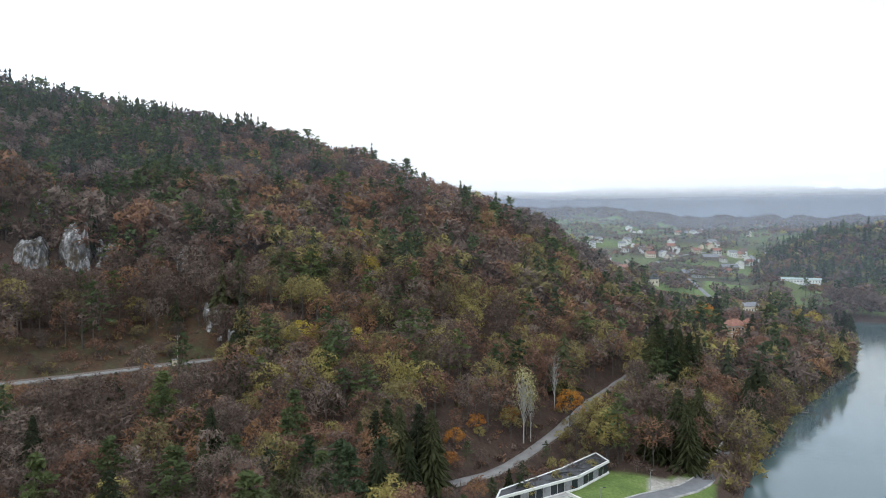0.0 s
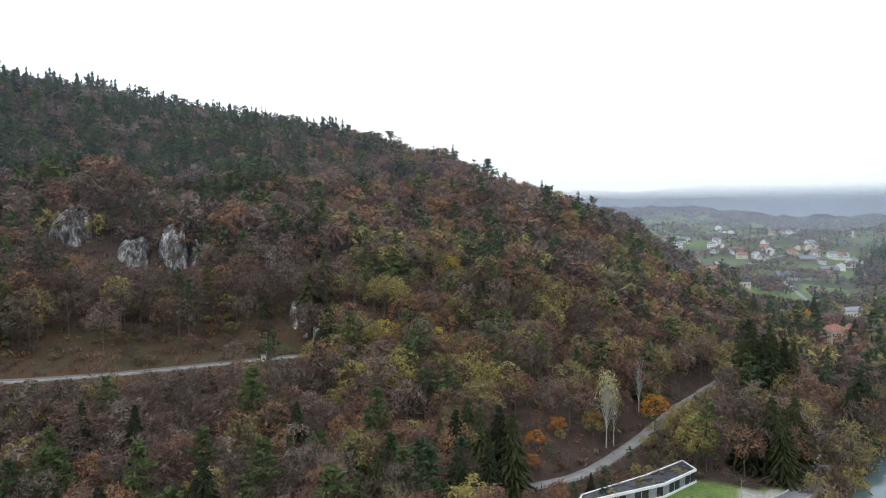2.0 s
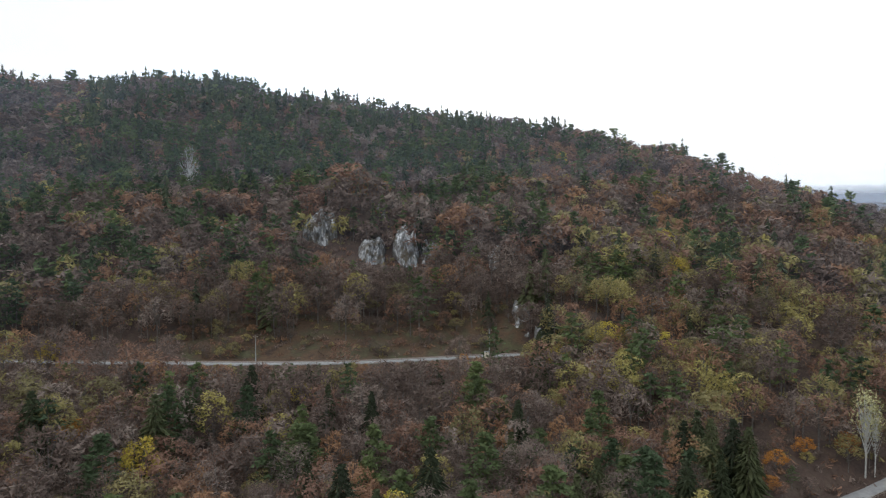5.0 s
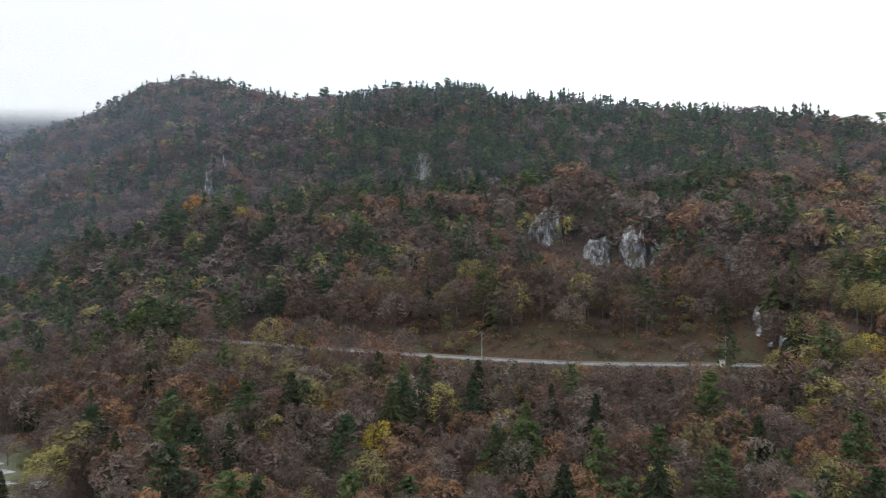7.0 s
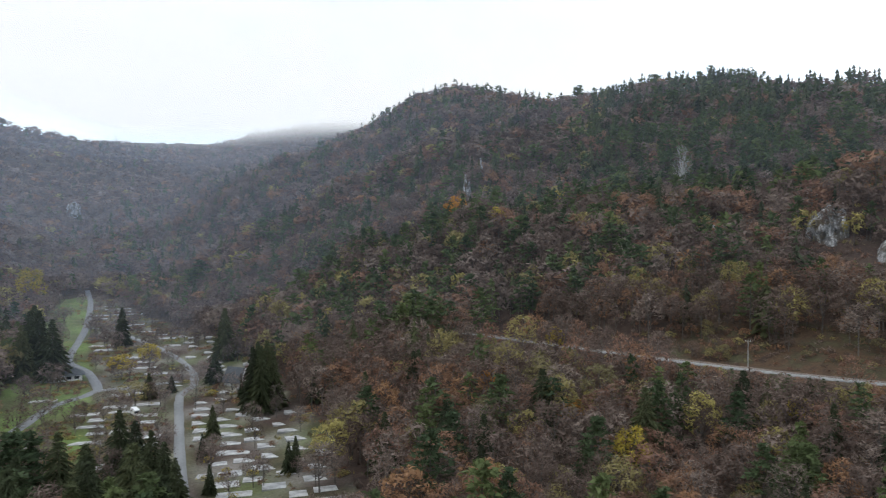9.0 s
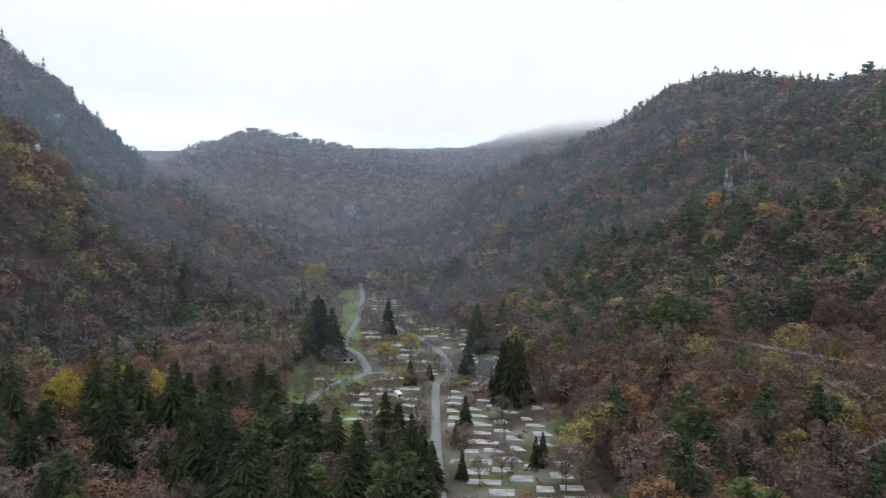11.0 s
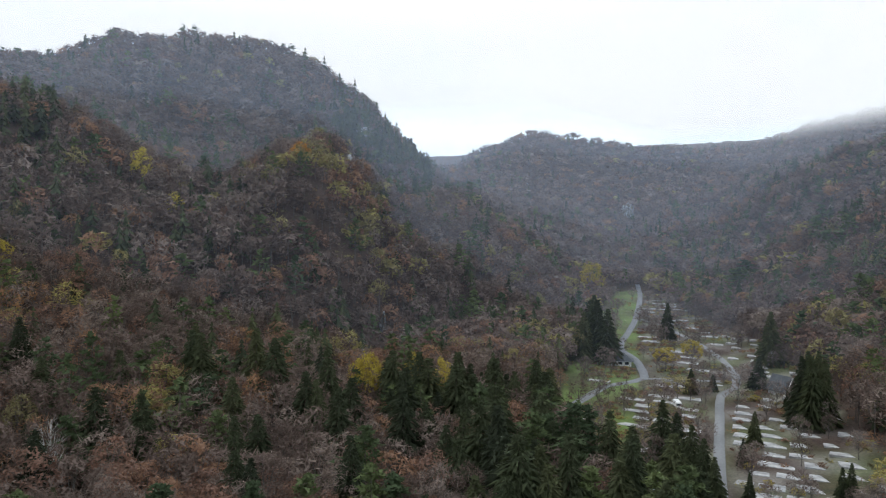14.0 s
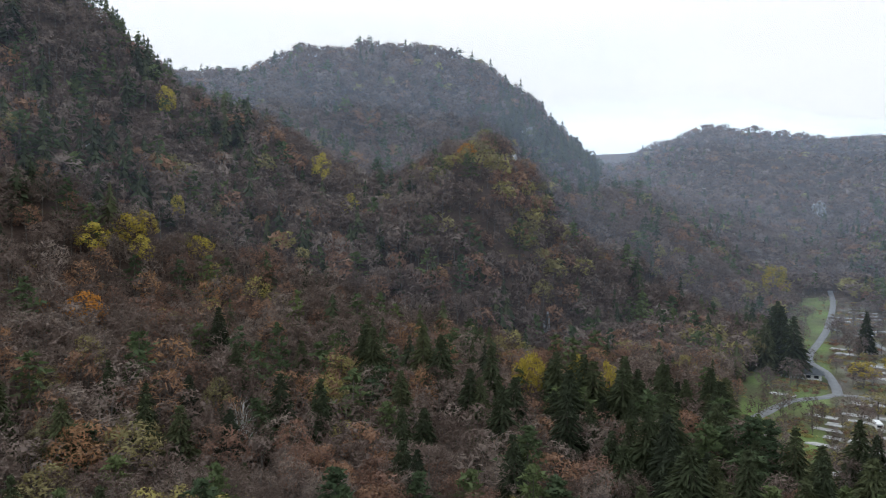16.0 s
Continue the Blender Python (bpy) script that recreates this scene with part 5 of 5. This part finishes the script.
def rowing_centre():
    front = [Vector(polar(a, r)) for a, r in ((-4.6, 165.5), (-11.2, 183.5), (-13.55, 197.5))]
    back = [Vector(polar(a, r)) for a, r in ((-4.9, 170.5), (-9.9, 188.5), (-12.6, 203.5))]
    z = 4.2
    ob = thing("rowing_centre", (0, 0, 0), "long low flat-roofed building with white fascia and dark glazing", "building")
    outline = [(v.x, v.y) for v in front + back[::-1]]
    c = sum((front[i] + back[i] for i in range(3)), Vector((0, 0))) / 6

    def grown(k):
        return [((x - c.x) * k + c.x, (y - c.y) * k + c.y) for x, y in outline]
    part("wall", prism(bmesh.new(), outline, z - 2, z + 3.0), M_CONCRETE, ob)
    roof = part("roof", prism(bmesh.new(), grown(1.012), z + 3.3, z + 3.5), M_WET_ROOF, ob, "dark wet flat roof")
    ends = list(zip(front, front[1:])) + [(front[2], back[2])] + list(zip(back[::-1], back[::-1][1:])) + [(back[0], front[0])]
    for p, q in ends:
        d = (q - p).normalized()
        n = Vector((d.y, -d.x))
        if n.dot((p + q) / 2 - c) < 0:
            n = -n
        a, b = p + n * 0.35 - d * 0.3, q + n * 0.35 + d * 0.3
        part("fascia", prism(bmesh.new(), [(a.x, a.y), (b.x, b.y), (b.x - n.x * 0.4, b.y - n.y * 0.4), (a.x - n.x * 0.4, a.y - n.y * 0.4)], z + 3.0, z + 3.65), M_WHITE, ob, "white roof edge")
    for p, q in list(zip(front, front[1:])) + [(front[2], back[2])]:
        d = (q - p).normalized()
        n = Vector((d.y, -d.x))
        if n.dot((p + q) / 2 - c) < 0:
            n = -n
        k = max(2, int((q - p).length / 2.4))
        for i in range(k):
            a, b = p + (q - p) * (i / k) + d * 0.12 + n * 0.06, p + (q - p) * ((i + 1) / k) - d * 0.12 + n * 0.06
            w = part("window", prism(bmesh.new(), [(a.x, a.y), (b.x, b.y), (b.x - n.x * 0.1, b.y - n.y * 0.1), (a.x - n.x * 0.1, a.y - n.y * 0.1)], z + 0.4, z + 2.95), M_PANE if i % 3 else M_GREY_ROOF, ob)
        a, b = p + n * 0.5, q + n * 0.5
        part("plinth", prism(bmesh.new(), [(a.x, a.y), (b.x, b.y), (b.x - n.x * 0.6, b.y - n.y * 0.6), (a.x - n.x * 0.6, a.y - n.y * 0.6)], z - 1.5, z + 0.4), M_WHITE, ob, "white base strip")
    part("roof_light", prism(bmesh.new(), [tuple(front[1] * 0.5 + back[1] * 0.5 + Vector(o)) for o in ((-5, -1), (-4.6, -2), (-0.5, -0.5), (-0.9, 0.5))], z + 3.5, z + 3.9), M_FRAME, ob)
    # terraced seating towards the lake
    p, q = front[0].lerp(front[1], 0.28), front[0].lerp(front[1], 0.80)
    d = (q - p).normalized()
    n = Vector((d.y, -d.x))
    if n.dot((p + q) / 2 - c) < 0:
        n = -n
    seats = thing("terraced_seating", (0, 0, 0), "pale concrete terraced seating in front of the building", "steps")
    for i in range(8):
        a, b = p + n * (0.6 + i * 1.3), q + n * (0.6 + i * 1.3)
        a2, b2 = a + n * 1.26, b + n * 1.26
        part("step", prism(bmesh.new(), [(a.x, a.y), (b.x, b.y), (b2.x, b2.y), (a2.x, a2.y)], 1.0, z + 0.3 - i * 0.28), M_CONCRETE, seats)
    for e, s in ((p, -1), (q, 1)):
        a, b = e + d * s * 0.1 + n * 0.5, e + d * s * 0.1 + n * 11
        part("side_wall", prism(bmesh.new(), [(a.x, a.y), (b.x, b.y), (b.x + d.x * s * 0.5, b.y + d.y * s * 0.5), (a.x + d.x * s * 0.5, a.y + d.y * s * 0.5)], 1.0, z + 0.7), M_WHITE, seats)


rowing_centre()


def street_lamp(a, r, h=5.0):
    ob = thing("street_lamp", on(a, r), "slim grey street lamp on the lakeside lawn", "lamp", "lamps along the shore road")
    part("pole", rod((0, 0, -0.4), (0, 0, h), 0.09, 0.06), M_PAINT, ob)
    part("arm", rod((0, 0, h), (0.9, 0, h + 0.15), 0.05), M_PAINT, ob)
    part("lamp_head", boxes((0.6, 1.3, -0.14, 0.14, h + 0.08, h + 0.22), bevel=0.03), M_FRAME, ob)


for a, r in ((-16.9, 190), (-20.9, 211), (-13.0, 172)):
    street_lamp(a, r)

# ---- houses ----
WALLS = {"white": M_WHITE, "cream": M_CREAM, "peach": M_PEACH, "wood": M_WOOD}
ROOFS = {"red": M_TILE, "brown": M_BROWN_ROOF, "grey": M_GREY_ROOF, "dark": M_DARK_ROOF, "pale": M_PALE_ROOF}


def house(w, d, h, rise, wall, roof, label, name="house", windows=True):
    ob = thing(name, (0, 0, 0), label, "house")
    bm = box(bmesh.new(), -w / 2, w / 2, -d / 2, d / 2, -2.5, h)
    for s in (-1, 1):
        a, b, c = (bm.verts.new((s * w / 2, y, z)) for y, z in ((-d / 2, h), (d / 2, h), (0, h + rise)))
        a2, b2, c2 = (bm.verts.new((s * (w / 2 - 0.3), y, z)) for y, z in ((-d / 2, h), (d / 2, h), (0, h + rise)))
        bm.faces.new((a, b, c)), bm.faces.new((a2, c2, b2)), bm.faces.new((a, c, c2, a2)), bm.faces.new((c, b, b2, c2))
    bmesh.ops.recalc_face_normals(bm, faces=bm.faces)
    part("wall", bm, WALLS[wall], ob)
    rf = part("roof", gable(bmesh.new(), w, d, h, h + rise), ROOFS[roof], ob)
    part("chimney", boxes((w * 0.2, w * 0.2 + 0.7, 0.3, 1.0, h, h + rise + 0.8)), M_MASONRY, rf)
    if windows:
        first = None
        for s in (-1, 1):
            for lv in range(max(1, int(h / 2.8))):
                for i in range(max(2, int(w / 3))):
                    x = -w / 2 + w * (i + 0.5) / max(2, int(w / 3))
                    m = Matrix.Translation((x, s * (d / 2 + 0.03), 1.5 + lv * 2.8))
                    if first is None:
                        first = part("window", boxes((-0.55, 0.55, -0.06, 0.06, -0.65, 0.65)), M_PANE, ob)
                        first.matrix_local = m
                    else:
                        share("window", first, ob, m)
    return ob


HOUSES = [house(*row) for row in (
    (12, 9, 5.6, 3.6, "white", "brown", "white rendered house with a brown tiled roof"), (14, 10, 5.8, 4.0, "cream", "red", "cream rendered house with a red tiled roof"),
    (11, 9, 6.0, 3.4, "white", "red", "white rendered house with a red tiled roof"), (13, 10, 7.5, 3.2, "white", "grey", "tall white house with a grey roof"),
    (24, 11, 4.6, 4.2, "wood", "grey", "long timber barn with a grey roof"), (10, 8, 4.6, 3.4, "cream", "dark", "small cream house with a dark roof"))]
USED_HOUSE = set()


def set_house(kind, a, r, turn, scale=1.0):
    m = Matrix.Translation(on(a, r)) @ pose(0, 0, 0, 0, 0, turn) @ Matrix.Scale(scale, 4)
    if kind in USED_HOUSE:
        ob = copy_thing(HOUSES[kind], Matrix.Identity(4))
    else:
        ob = HOUSES[kind]
        USED_HOUSE.add(kind)
    ob.matrix_basis = m
    ob["group"] = "village houses"


for kind, a, r, turn in (
        (4, -19.7, 900, 12), (1, -13.2, 640, 30), (2, -13.5, 610, 80), (5, -16.8, 640, 10), (3, -17.7, 1130, 95), (0, -18.25, 1120, 5), (1, -18.2, 1230, 5), (0, -16.2, 1165, 8),
        (1, -16.7, 1115, 3), (1, -20.1, 1195, 10), (3, -14.9, 1300, 5), (4, -22.5, 1050, 6), (2, -22.4, 965, 20), (5, -21.2, 905, 60), (0, -20.3, 890, 15), (4, -21.1, 1140, 5),
        (0, -22.0, 1150, 25), (3, -22.7, 1230, 5), (2, -23.9, 1175, 10), (3, -25.0, 1240, 85), (0, -24.8, 1160, 12), (0, -13.3, 1030, 40), (5, -14.9, 1005, 70), (0, -14.0, 940, 20),
        (3, -11.5, 1130, 10), (0, -11.9, 1250, 30), (3, -19.9, 1600, 10)):
    set_house(kind, a, r, turn)
hr = random.Random(21)
for i in range(40):
    a, r = hr.uniform(-26.5, -10.5), hr.choice((hr.uniform(1090, 1330), hr.uniform(1090, 1330), hr.uniform(1090, 1330), hr.uniform(1420, 1900)))
    if a < -24.5 and r < 1150:
        continue
    set_house(hr.choice((0, 1, 2, 3, 0, 3, 5)), a, r, hr.uniform(-30, 90), hr.uniform(0.85, 1.2))
for i in range(9):
    set_house(hr.choice((0, 1, 2, 5)), hr.uniform(-14.6, -12.6), hr.uniform(640, 900), hr.uniform(0, 90), hr.uniform(0.85, 1.05))


def villa():
    a, r = VILLA
    ob = thing("villa", on(a, r, 0.0), "peach lakeside villa with a red hipped roof and tower", "house", turn=18)

    def hip(bm, x0, x1, y0, y1, z, rise, over=0.6):
        x0, x1, y0, y1 = x0 - over, x1 + over, y0 - over, y1 + over
        k = min(x1 - x0, y1 - y0) / 2 * 0.9
        lo = [bm.verts.new((x, y, z)) for x, y in ((x0, y0), (x1, y0), (x1, y1), (x0, y1))]
        hi = [bm.verts.new((x, y, z + rise)) for x, y in ((x0 + k, y0 + k), (x1 - k, y0 + k), (x1 - k, y1 - k), (x0 + k, y1 - k))]
        bm.faces.new(lo[::-1]), bm.faces.new(hi)
        for i in range(4):
            bm.faces.new((lo[i], lo[(i + 1) % 4], hi[(i + 1) % 4], hi[i]))
        return bm
    part("wall", boxes((-6, 6, -5, 5, -3, 8.0)), M_PEACH, ob)
    rf = part("roof", hip(bmesh.new(), -6, 6, -5, 5, 8.0, 3.2), M_TILE, ob)
    part("chimney", boxes((-2.5, -1.7, 0, 0.8, 9, 12.4)), M_TILE, rf)
    part("chimney", boxes((2.2, 3.0, 0.5, 1.3, 9, 12.2)), M_TILE, rf)
    tw = part("tower", boxes((3.2, 7.0, -6.6, -2.8, -3, 9.6)), M_CREAM, ob)
    part("tower_roof", hip(bmesh.new(), 3.2, 7.0, -6.6, -2.8, 9.6, 2.4, 0.4), M_TILE, tw)
    part("cornice", boxes((-6.15, 6.15, -5.15, 5.15, 7.5, 7.8)), M_WHITE, ob)
    part("string_course", boxes((-6.1, 6.1, -5.1, 5.1, 3.9, 4.1)), M_WHITE, ob)
    for lv in (1.3, 5.2):
        for x in (-4.6, -2.6, -0.6, 1.5):
            w = part("window", boxes((x - 0.65, x + 0.65, -5.12, -4.95, lv, lv + 2.0)), M_WHITE, ob, "white window frame")
            part("pane", boxes((x - 0.45, x + 0.45, -5.16, -5.08, lv + 0.15, lv + 1.85)), M_PANE, w)
        w = part("window", boxes((4.4, 5.8, -6.72, -6.55, lv, lv + 2.1)), M_WHITE, ob, "white window frame")
        part("pane", boxes((4.6, 5.6, -6.76, -6.66, lv + 0.15, lv + 1.95)), M_PANE, w)
        for y in (-2, 2):
            w = part("window", boxes((-6.12, -5.95, y - 0.65, y + 0.65, lv, lv + 2.0)), M_WHITE, ob, "white window frame")
            part("pane", boxes((-6.16, -6.08, y - 0.45, y + 0.45, lv + 0.15, lv + 1.85)), M_PANE, w)
    part("terrace", boxes((6.5, 16, -6, 2, -3, 0.6)), M_CONCRETE, ob)
    for x in (8, 11.5, 15):
        part("pergola_post", boxes((x - 0.12, x + 0.12, -5.8, -5.56, 0.6, 3.4)), M_FRAME, ob)
    part("pergola_roof", boxes((6.6, 15.6, -6.2, -1, 3.4, 3.6)), M_DARK_ROOF, ob)


villa()
hall = house(24, 11, 4.5, 2.2, "cream", "grey", "long pale hall with a low grey roof", "hall")
hall.matrix_basis = Matrix.Translation(on(*HALL)) @ pose(0, 0, 0, 0, 0, 24)

boat_hall = house(48, 12, 3.6, 1.4, "white", "pale", "long low white hall with a pale green roof on the meadow", "hall")
boat_hall.matrix_basis = Matrix.Translation(on(-27.1, 855)) @ pose(0, 0, 0, 0, 0, -24)

# ---- camp site ----
pavement = thing("pavement", (0, 0, 0), "pale gravel pitches of the empty camp site", "pavement")
tagged(pavement, kind="structure")
cr = random.Random(5)


def slab(a, r, w, d, turn):
    p = on(a, r)
    k = [(x * w / 2 * cr.uniform(0.93, 1.04), y * d / 2 * cr.uniform(0.9, 1.06)) for x, y in ((-1, -1), (1, -1), (1, 1), (-1, 1))]
    ob = part("slab", prism(bmesh.new(), k, -0.5, 0.10), M_SLAB, pavement)
    ob.matrix_local = Matrix.Translation(p) @ pose(0, 0, 0, 0, 0, turn)


def near_road(a, r, keep):
    x, y = polar(a, r)
    return any(float(away(np.array([x]), np.array([y]), l)[0][0]) < keep for l in (CAMP_ROAD, CAMP_LANE, CAMP_CROSS))


spots = []
out, across = Vector(polar(84, 1.0)), Vector(polar(-6, 1.0))
row = 160.0
while row < 590:                                                  # pitches stand in rows across the valley
    u = -62.0 + cr.uniform(0, 5)
    while u < 75:
        w = cr.uniform(5.0, 10.5)
        q = out * (row + 0.07 * u + cr.uniform(-0.5, 0.5)) + across * (u + w / 2)
        a, r = math.degrees(math.atan2(-q.x, q.y)), q.length
        if bool(inside(np.array([q.x]), np.array([q.y]), CAMP)[0]) and not near_road(a, r, 3.0 + w * 0.45):
            if cr.random() < (0.74 if r < 300 and a < 88 else 0.5 if a < 91.5 else 0.34):
                slab(a, r, w, cr.uniform(3.4, 5.0) * (1.0 if r < 330 else 1.3), 80 + cr.uniform(-3, 3))
            else:
                spots.append((a, r))
        u += w + cr.uniform(0.8, 2.6)
    row += cr.uniform(7.6, 8.8) * (1.0 if row < 330 else 1.55)

for i in range(430):                                              # small trees between the pitches
    a, r = cr.uniform(72, 96), math.sqrt(cr.uniform(165 ** 2, 560 ** 2))
    x, y = polar(a, r)
    if bool(inside(np.array([x]), np.array([y]), CAMP)[0]) and not near_road(a, r, 3.4):
        p = on(a, r)
        set_tree("young", p.x, p.y, p.z - 0.1, cr.uniform(5.5, 12.0), cr.uniform(0.9, 1.3))
rows = []
for i in range(1500):                                             # hedges between the pitches
    a, r = (cr.choice(spots) if spots and i % 2 else (cr.uniform(71, 97), math.sqrt(cr.uniform(165 ** 2, 560 ** 2))))
    a, r = a + cr.uniform(-0.9, 0.9), r + cr.uniform(-3, 3)
    x, y = polar(a, r)
    if bool(inside(np.array([x]), np.array([y]), CAMP)[0]) and not near_road(a, r, 3.2):
        rows.append((x, y, on(a, r).z, cr.uniform(0.6, 1.5), cr.uniform(1.0, 1.9), cr.random()))
scatter("hedge_scrub", "low brown and green hedges between camp pitches", rows[::2], [brush(s, 40) for s in range(4)], [FOLIAGE["rust"]], "hedge")
scatter("green_scrub", "low green shrubs between camp pitches", rows[1::2], [brush(s, 40) for s in range(4)], [FOLIAGE["olive"]], "hedge")

hut = thing("camp_hut", on(92.6, 334), "low camp hut with a dark hipped roof and open front", "hut", turn=92.6)
part("wall", boxes((-5, 5, -3.2, 3.2, -1, 2.4)), M_WHITE, hut)
bm = bmesh.new()
lo = [bm.verts.new(v) for v in ((-6.2, -4.4, 2.3), (6.2, -4.4, 2.3), (6.2, 4.4, 2.3), (-6.2, 4.4, 2.3))]
hi = [bm.verts.new(v) for v in ((-2.6, -0.3, 4.9), (2.6, -0.3, 4.9), (2.6, 0.3, 4.9), (-2.6, 0.3, 4.9))]
bm.faces.new(lo[::-1]), bm.faces.new(hi)
for i in range(4):
    bm.faces.new((lo[i], lo[(i + 1) % 4], hi[(i + 1) % 4], hi[i]))
part("roof", bm, M_DARK_ROOF, hut)
for x in (-3, 0, 3):
    part("window", boxes((x - 0.9, x + 0.9, -3.3, -3.15, 0.7, 1.9)), M_PANE, hut)
lodge = thing("camp_lodge", on(80.75, 293), "steep-roofed dark lodge with white gable boards", "hut", turn=40)
part("wall", boxes((-4, 4, -3, 3, -1.5, 2.2)), M_WHITE, lodge)
part("roof", gable(bmesh.new(), 8, 6, 2.0, 6.6, 0.7), M_DARK_ROOF, lodge)
for s in (-1, 1):
    part("gable_board", rod((4.75, s * 3.7, 0.95), (4.75, 0, 6.7), 0.2, sides=4), M_WHITE, lodge, "white gable board")
part("gable_wall", prism(bmesh.new(), [(3.9, -2.6), (4.0, -2.6), (4.0, 2.6), (3.9, 2.6)], 2.2, 4.2), M_FRAME, lodge)
van = thing("camper_van", on(88.2, 268), "white camper van parked between the trees", "van", turn=10)
part("body", boxes((-2.9, 2.9, -1.05, 1.05, 0.45, 2.7), bevel=0.18), M_WHITE, van)
part("windscreen", boxes((2.82, 2.96, -0.85, 0.85, 1.5, 2.2)), M_PANE, van)
for s in (-1, 1):
    part("side_window", boxes((-1.4, 0.9, s * 1.02 - 0.05, s * 1.02 + 0.05, 1.6, 2.2)), M_PANE, van)
    for x in (-1.8, 1.9):
        part("wheel", rod((x, s * 0.8, 0.42), (x, s * 1.08, 0.42), 0.38, sides=14), M_FRAME, van)

# ---- low cloud and haze, as see-through sheets ----


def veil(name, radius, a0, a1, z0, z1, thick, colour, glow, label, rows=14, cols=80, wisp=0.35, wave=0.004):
    """A curved see-through sheet that stands in for haze or cloud; thick(a, z) gives how much it hides."""
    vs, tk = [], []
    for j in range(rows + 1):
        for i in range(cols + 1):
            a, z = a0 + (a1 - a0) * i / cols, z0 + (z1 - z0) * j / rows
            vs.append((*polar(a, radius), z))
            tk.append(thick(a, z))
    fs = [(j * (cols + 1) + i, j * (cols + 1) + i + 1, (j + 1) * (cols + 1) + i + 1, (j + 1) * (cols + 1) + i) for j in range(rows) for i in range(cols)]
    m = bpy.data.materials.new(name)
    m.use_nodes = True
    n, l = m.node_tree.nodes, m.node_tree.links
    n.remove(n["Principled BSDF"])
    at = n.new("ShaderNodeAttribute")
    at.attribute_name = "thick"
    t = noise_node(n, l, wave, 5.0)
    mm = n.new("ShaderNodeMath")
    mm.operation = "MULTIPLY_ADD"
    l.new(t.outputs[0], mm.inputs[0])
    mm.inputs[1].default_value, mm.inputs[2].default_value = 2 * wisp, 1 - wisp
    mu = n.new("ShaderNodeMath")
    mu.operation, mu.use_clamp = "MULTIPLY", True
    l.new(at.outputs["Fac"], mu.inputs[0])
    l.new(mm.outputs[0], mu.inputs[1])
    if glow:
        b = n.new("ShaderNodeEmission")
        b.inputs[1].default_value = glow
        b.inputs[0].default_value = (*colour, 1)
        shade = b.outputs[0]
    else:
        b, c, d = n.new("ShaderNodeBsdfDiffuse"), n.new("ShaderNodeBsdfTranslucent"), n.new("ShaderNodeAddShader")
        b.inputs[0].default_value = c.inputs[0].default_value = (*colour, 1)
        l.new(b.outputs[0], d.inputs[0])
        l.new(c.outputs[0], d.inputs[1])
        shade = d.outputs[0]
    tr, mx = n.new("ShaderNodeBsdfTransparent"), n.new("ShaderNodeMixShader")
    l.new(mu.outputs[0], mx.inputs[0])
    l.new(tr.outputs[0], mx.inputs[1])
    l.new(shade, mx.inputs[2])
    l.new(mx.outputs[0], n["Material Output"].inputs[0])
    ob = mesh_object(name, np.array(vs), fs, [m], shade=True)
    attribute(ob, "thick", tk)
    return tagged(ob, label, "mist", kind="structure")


def ramp(a, b, v):
    t = min(1.0, max(0.0, (v - a) / (b - a)))
    return t * t * (3 - 2 * t)


# haze put into upright bluish sheets, thicker on bearings where slopes should look paler
HAZE_TINT = (0.40, 0.47, 0.58)
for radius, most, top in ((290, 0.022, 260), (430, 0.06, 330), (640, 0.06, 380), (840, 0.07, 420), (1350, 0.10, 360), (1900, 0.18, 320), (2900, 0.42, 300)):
    veil("backdrop_mist", radius, -60, 180, -10, top, lambda a, z, m=most, t=top, k=0.5 if radius < 1000 else 0.8: m * (k + (1 - k) * ramp(48, 80, a) + (1 - k) * 0.9 * ramp(100, 109, a)) * (1 - ramp(t * 0.55, t, z)), HAZE_TINT, 0, "thin bluish see-through sheet standing in for valley haze", rows=6, wisp=0.2)
# the cloud sheets glow: their brightness is added to meet the white sky
veil("backdrop_cloud", 1400, 40, 180, 200, 640,
     lambda a, z: ramp(226 + 44 * ramp(88, 99, a) + 26 * ramp(84, 71, a), 276 + 60 * ramp(88, 99, a) + 22 * ramp(84, 71, a), z) * ramp(42, 64, a) * (1 - ramp(420, 640, z)),
     (0.96, 0.98, 1.0), 1.1, "glowing backdrop sheet of low white cloud covering the hilltops", rows=40, cols=160, wisp=0.4)
veil("backdrop_cloud", 3300, -50, 40, 180, 760,
     lambda a, z: ramp(200, 292, z) * (1 - ramp(450, 760, z)) * (1 - ramp(15, 39, a)), (0.94, 0.98, 1.0), 1.25, "glowing backdrop sheet of low white cloud covering the hilltops", rows=40, wisp=0.3, wave=0.0015)
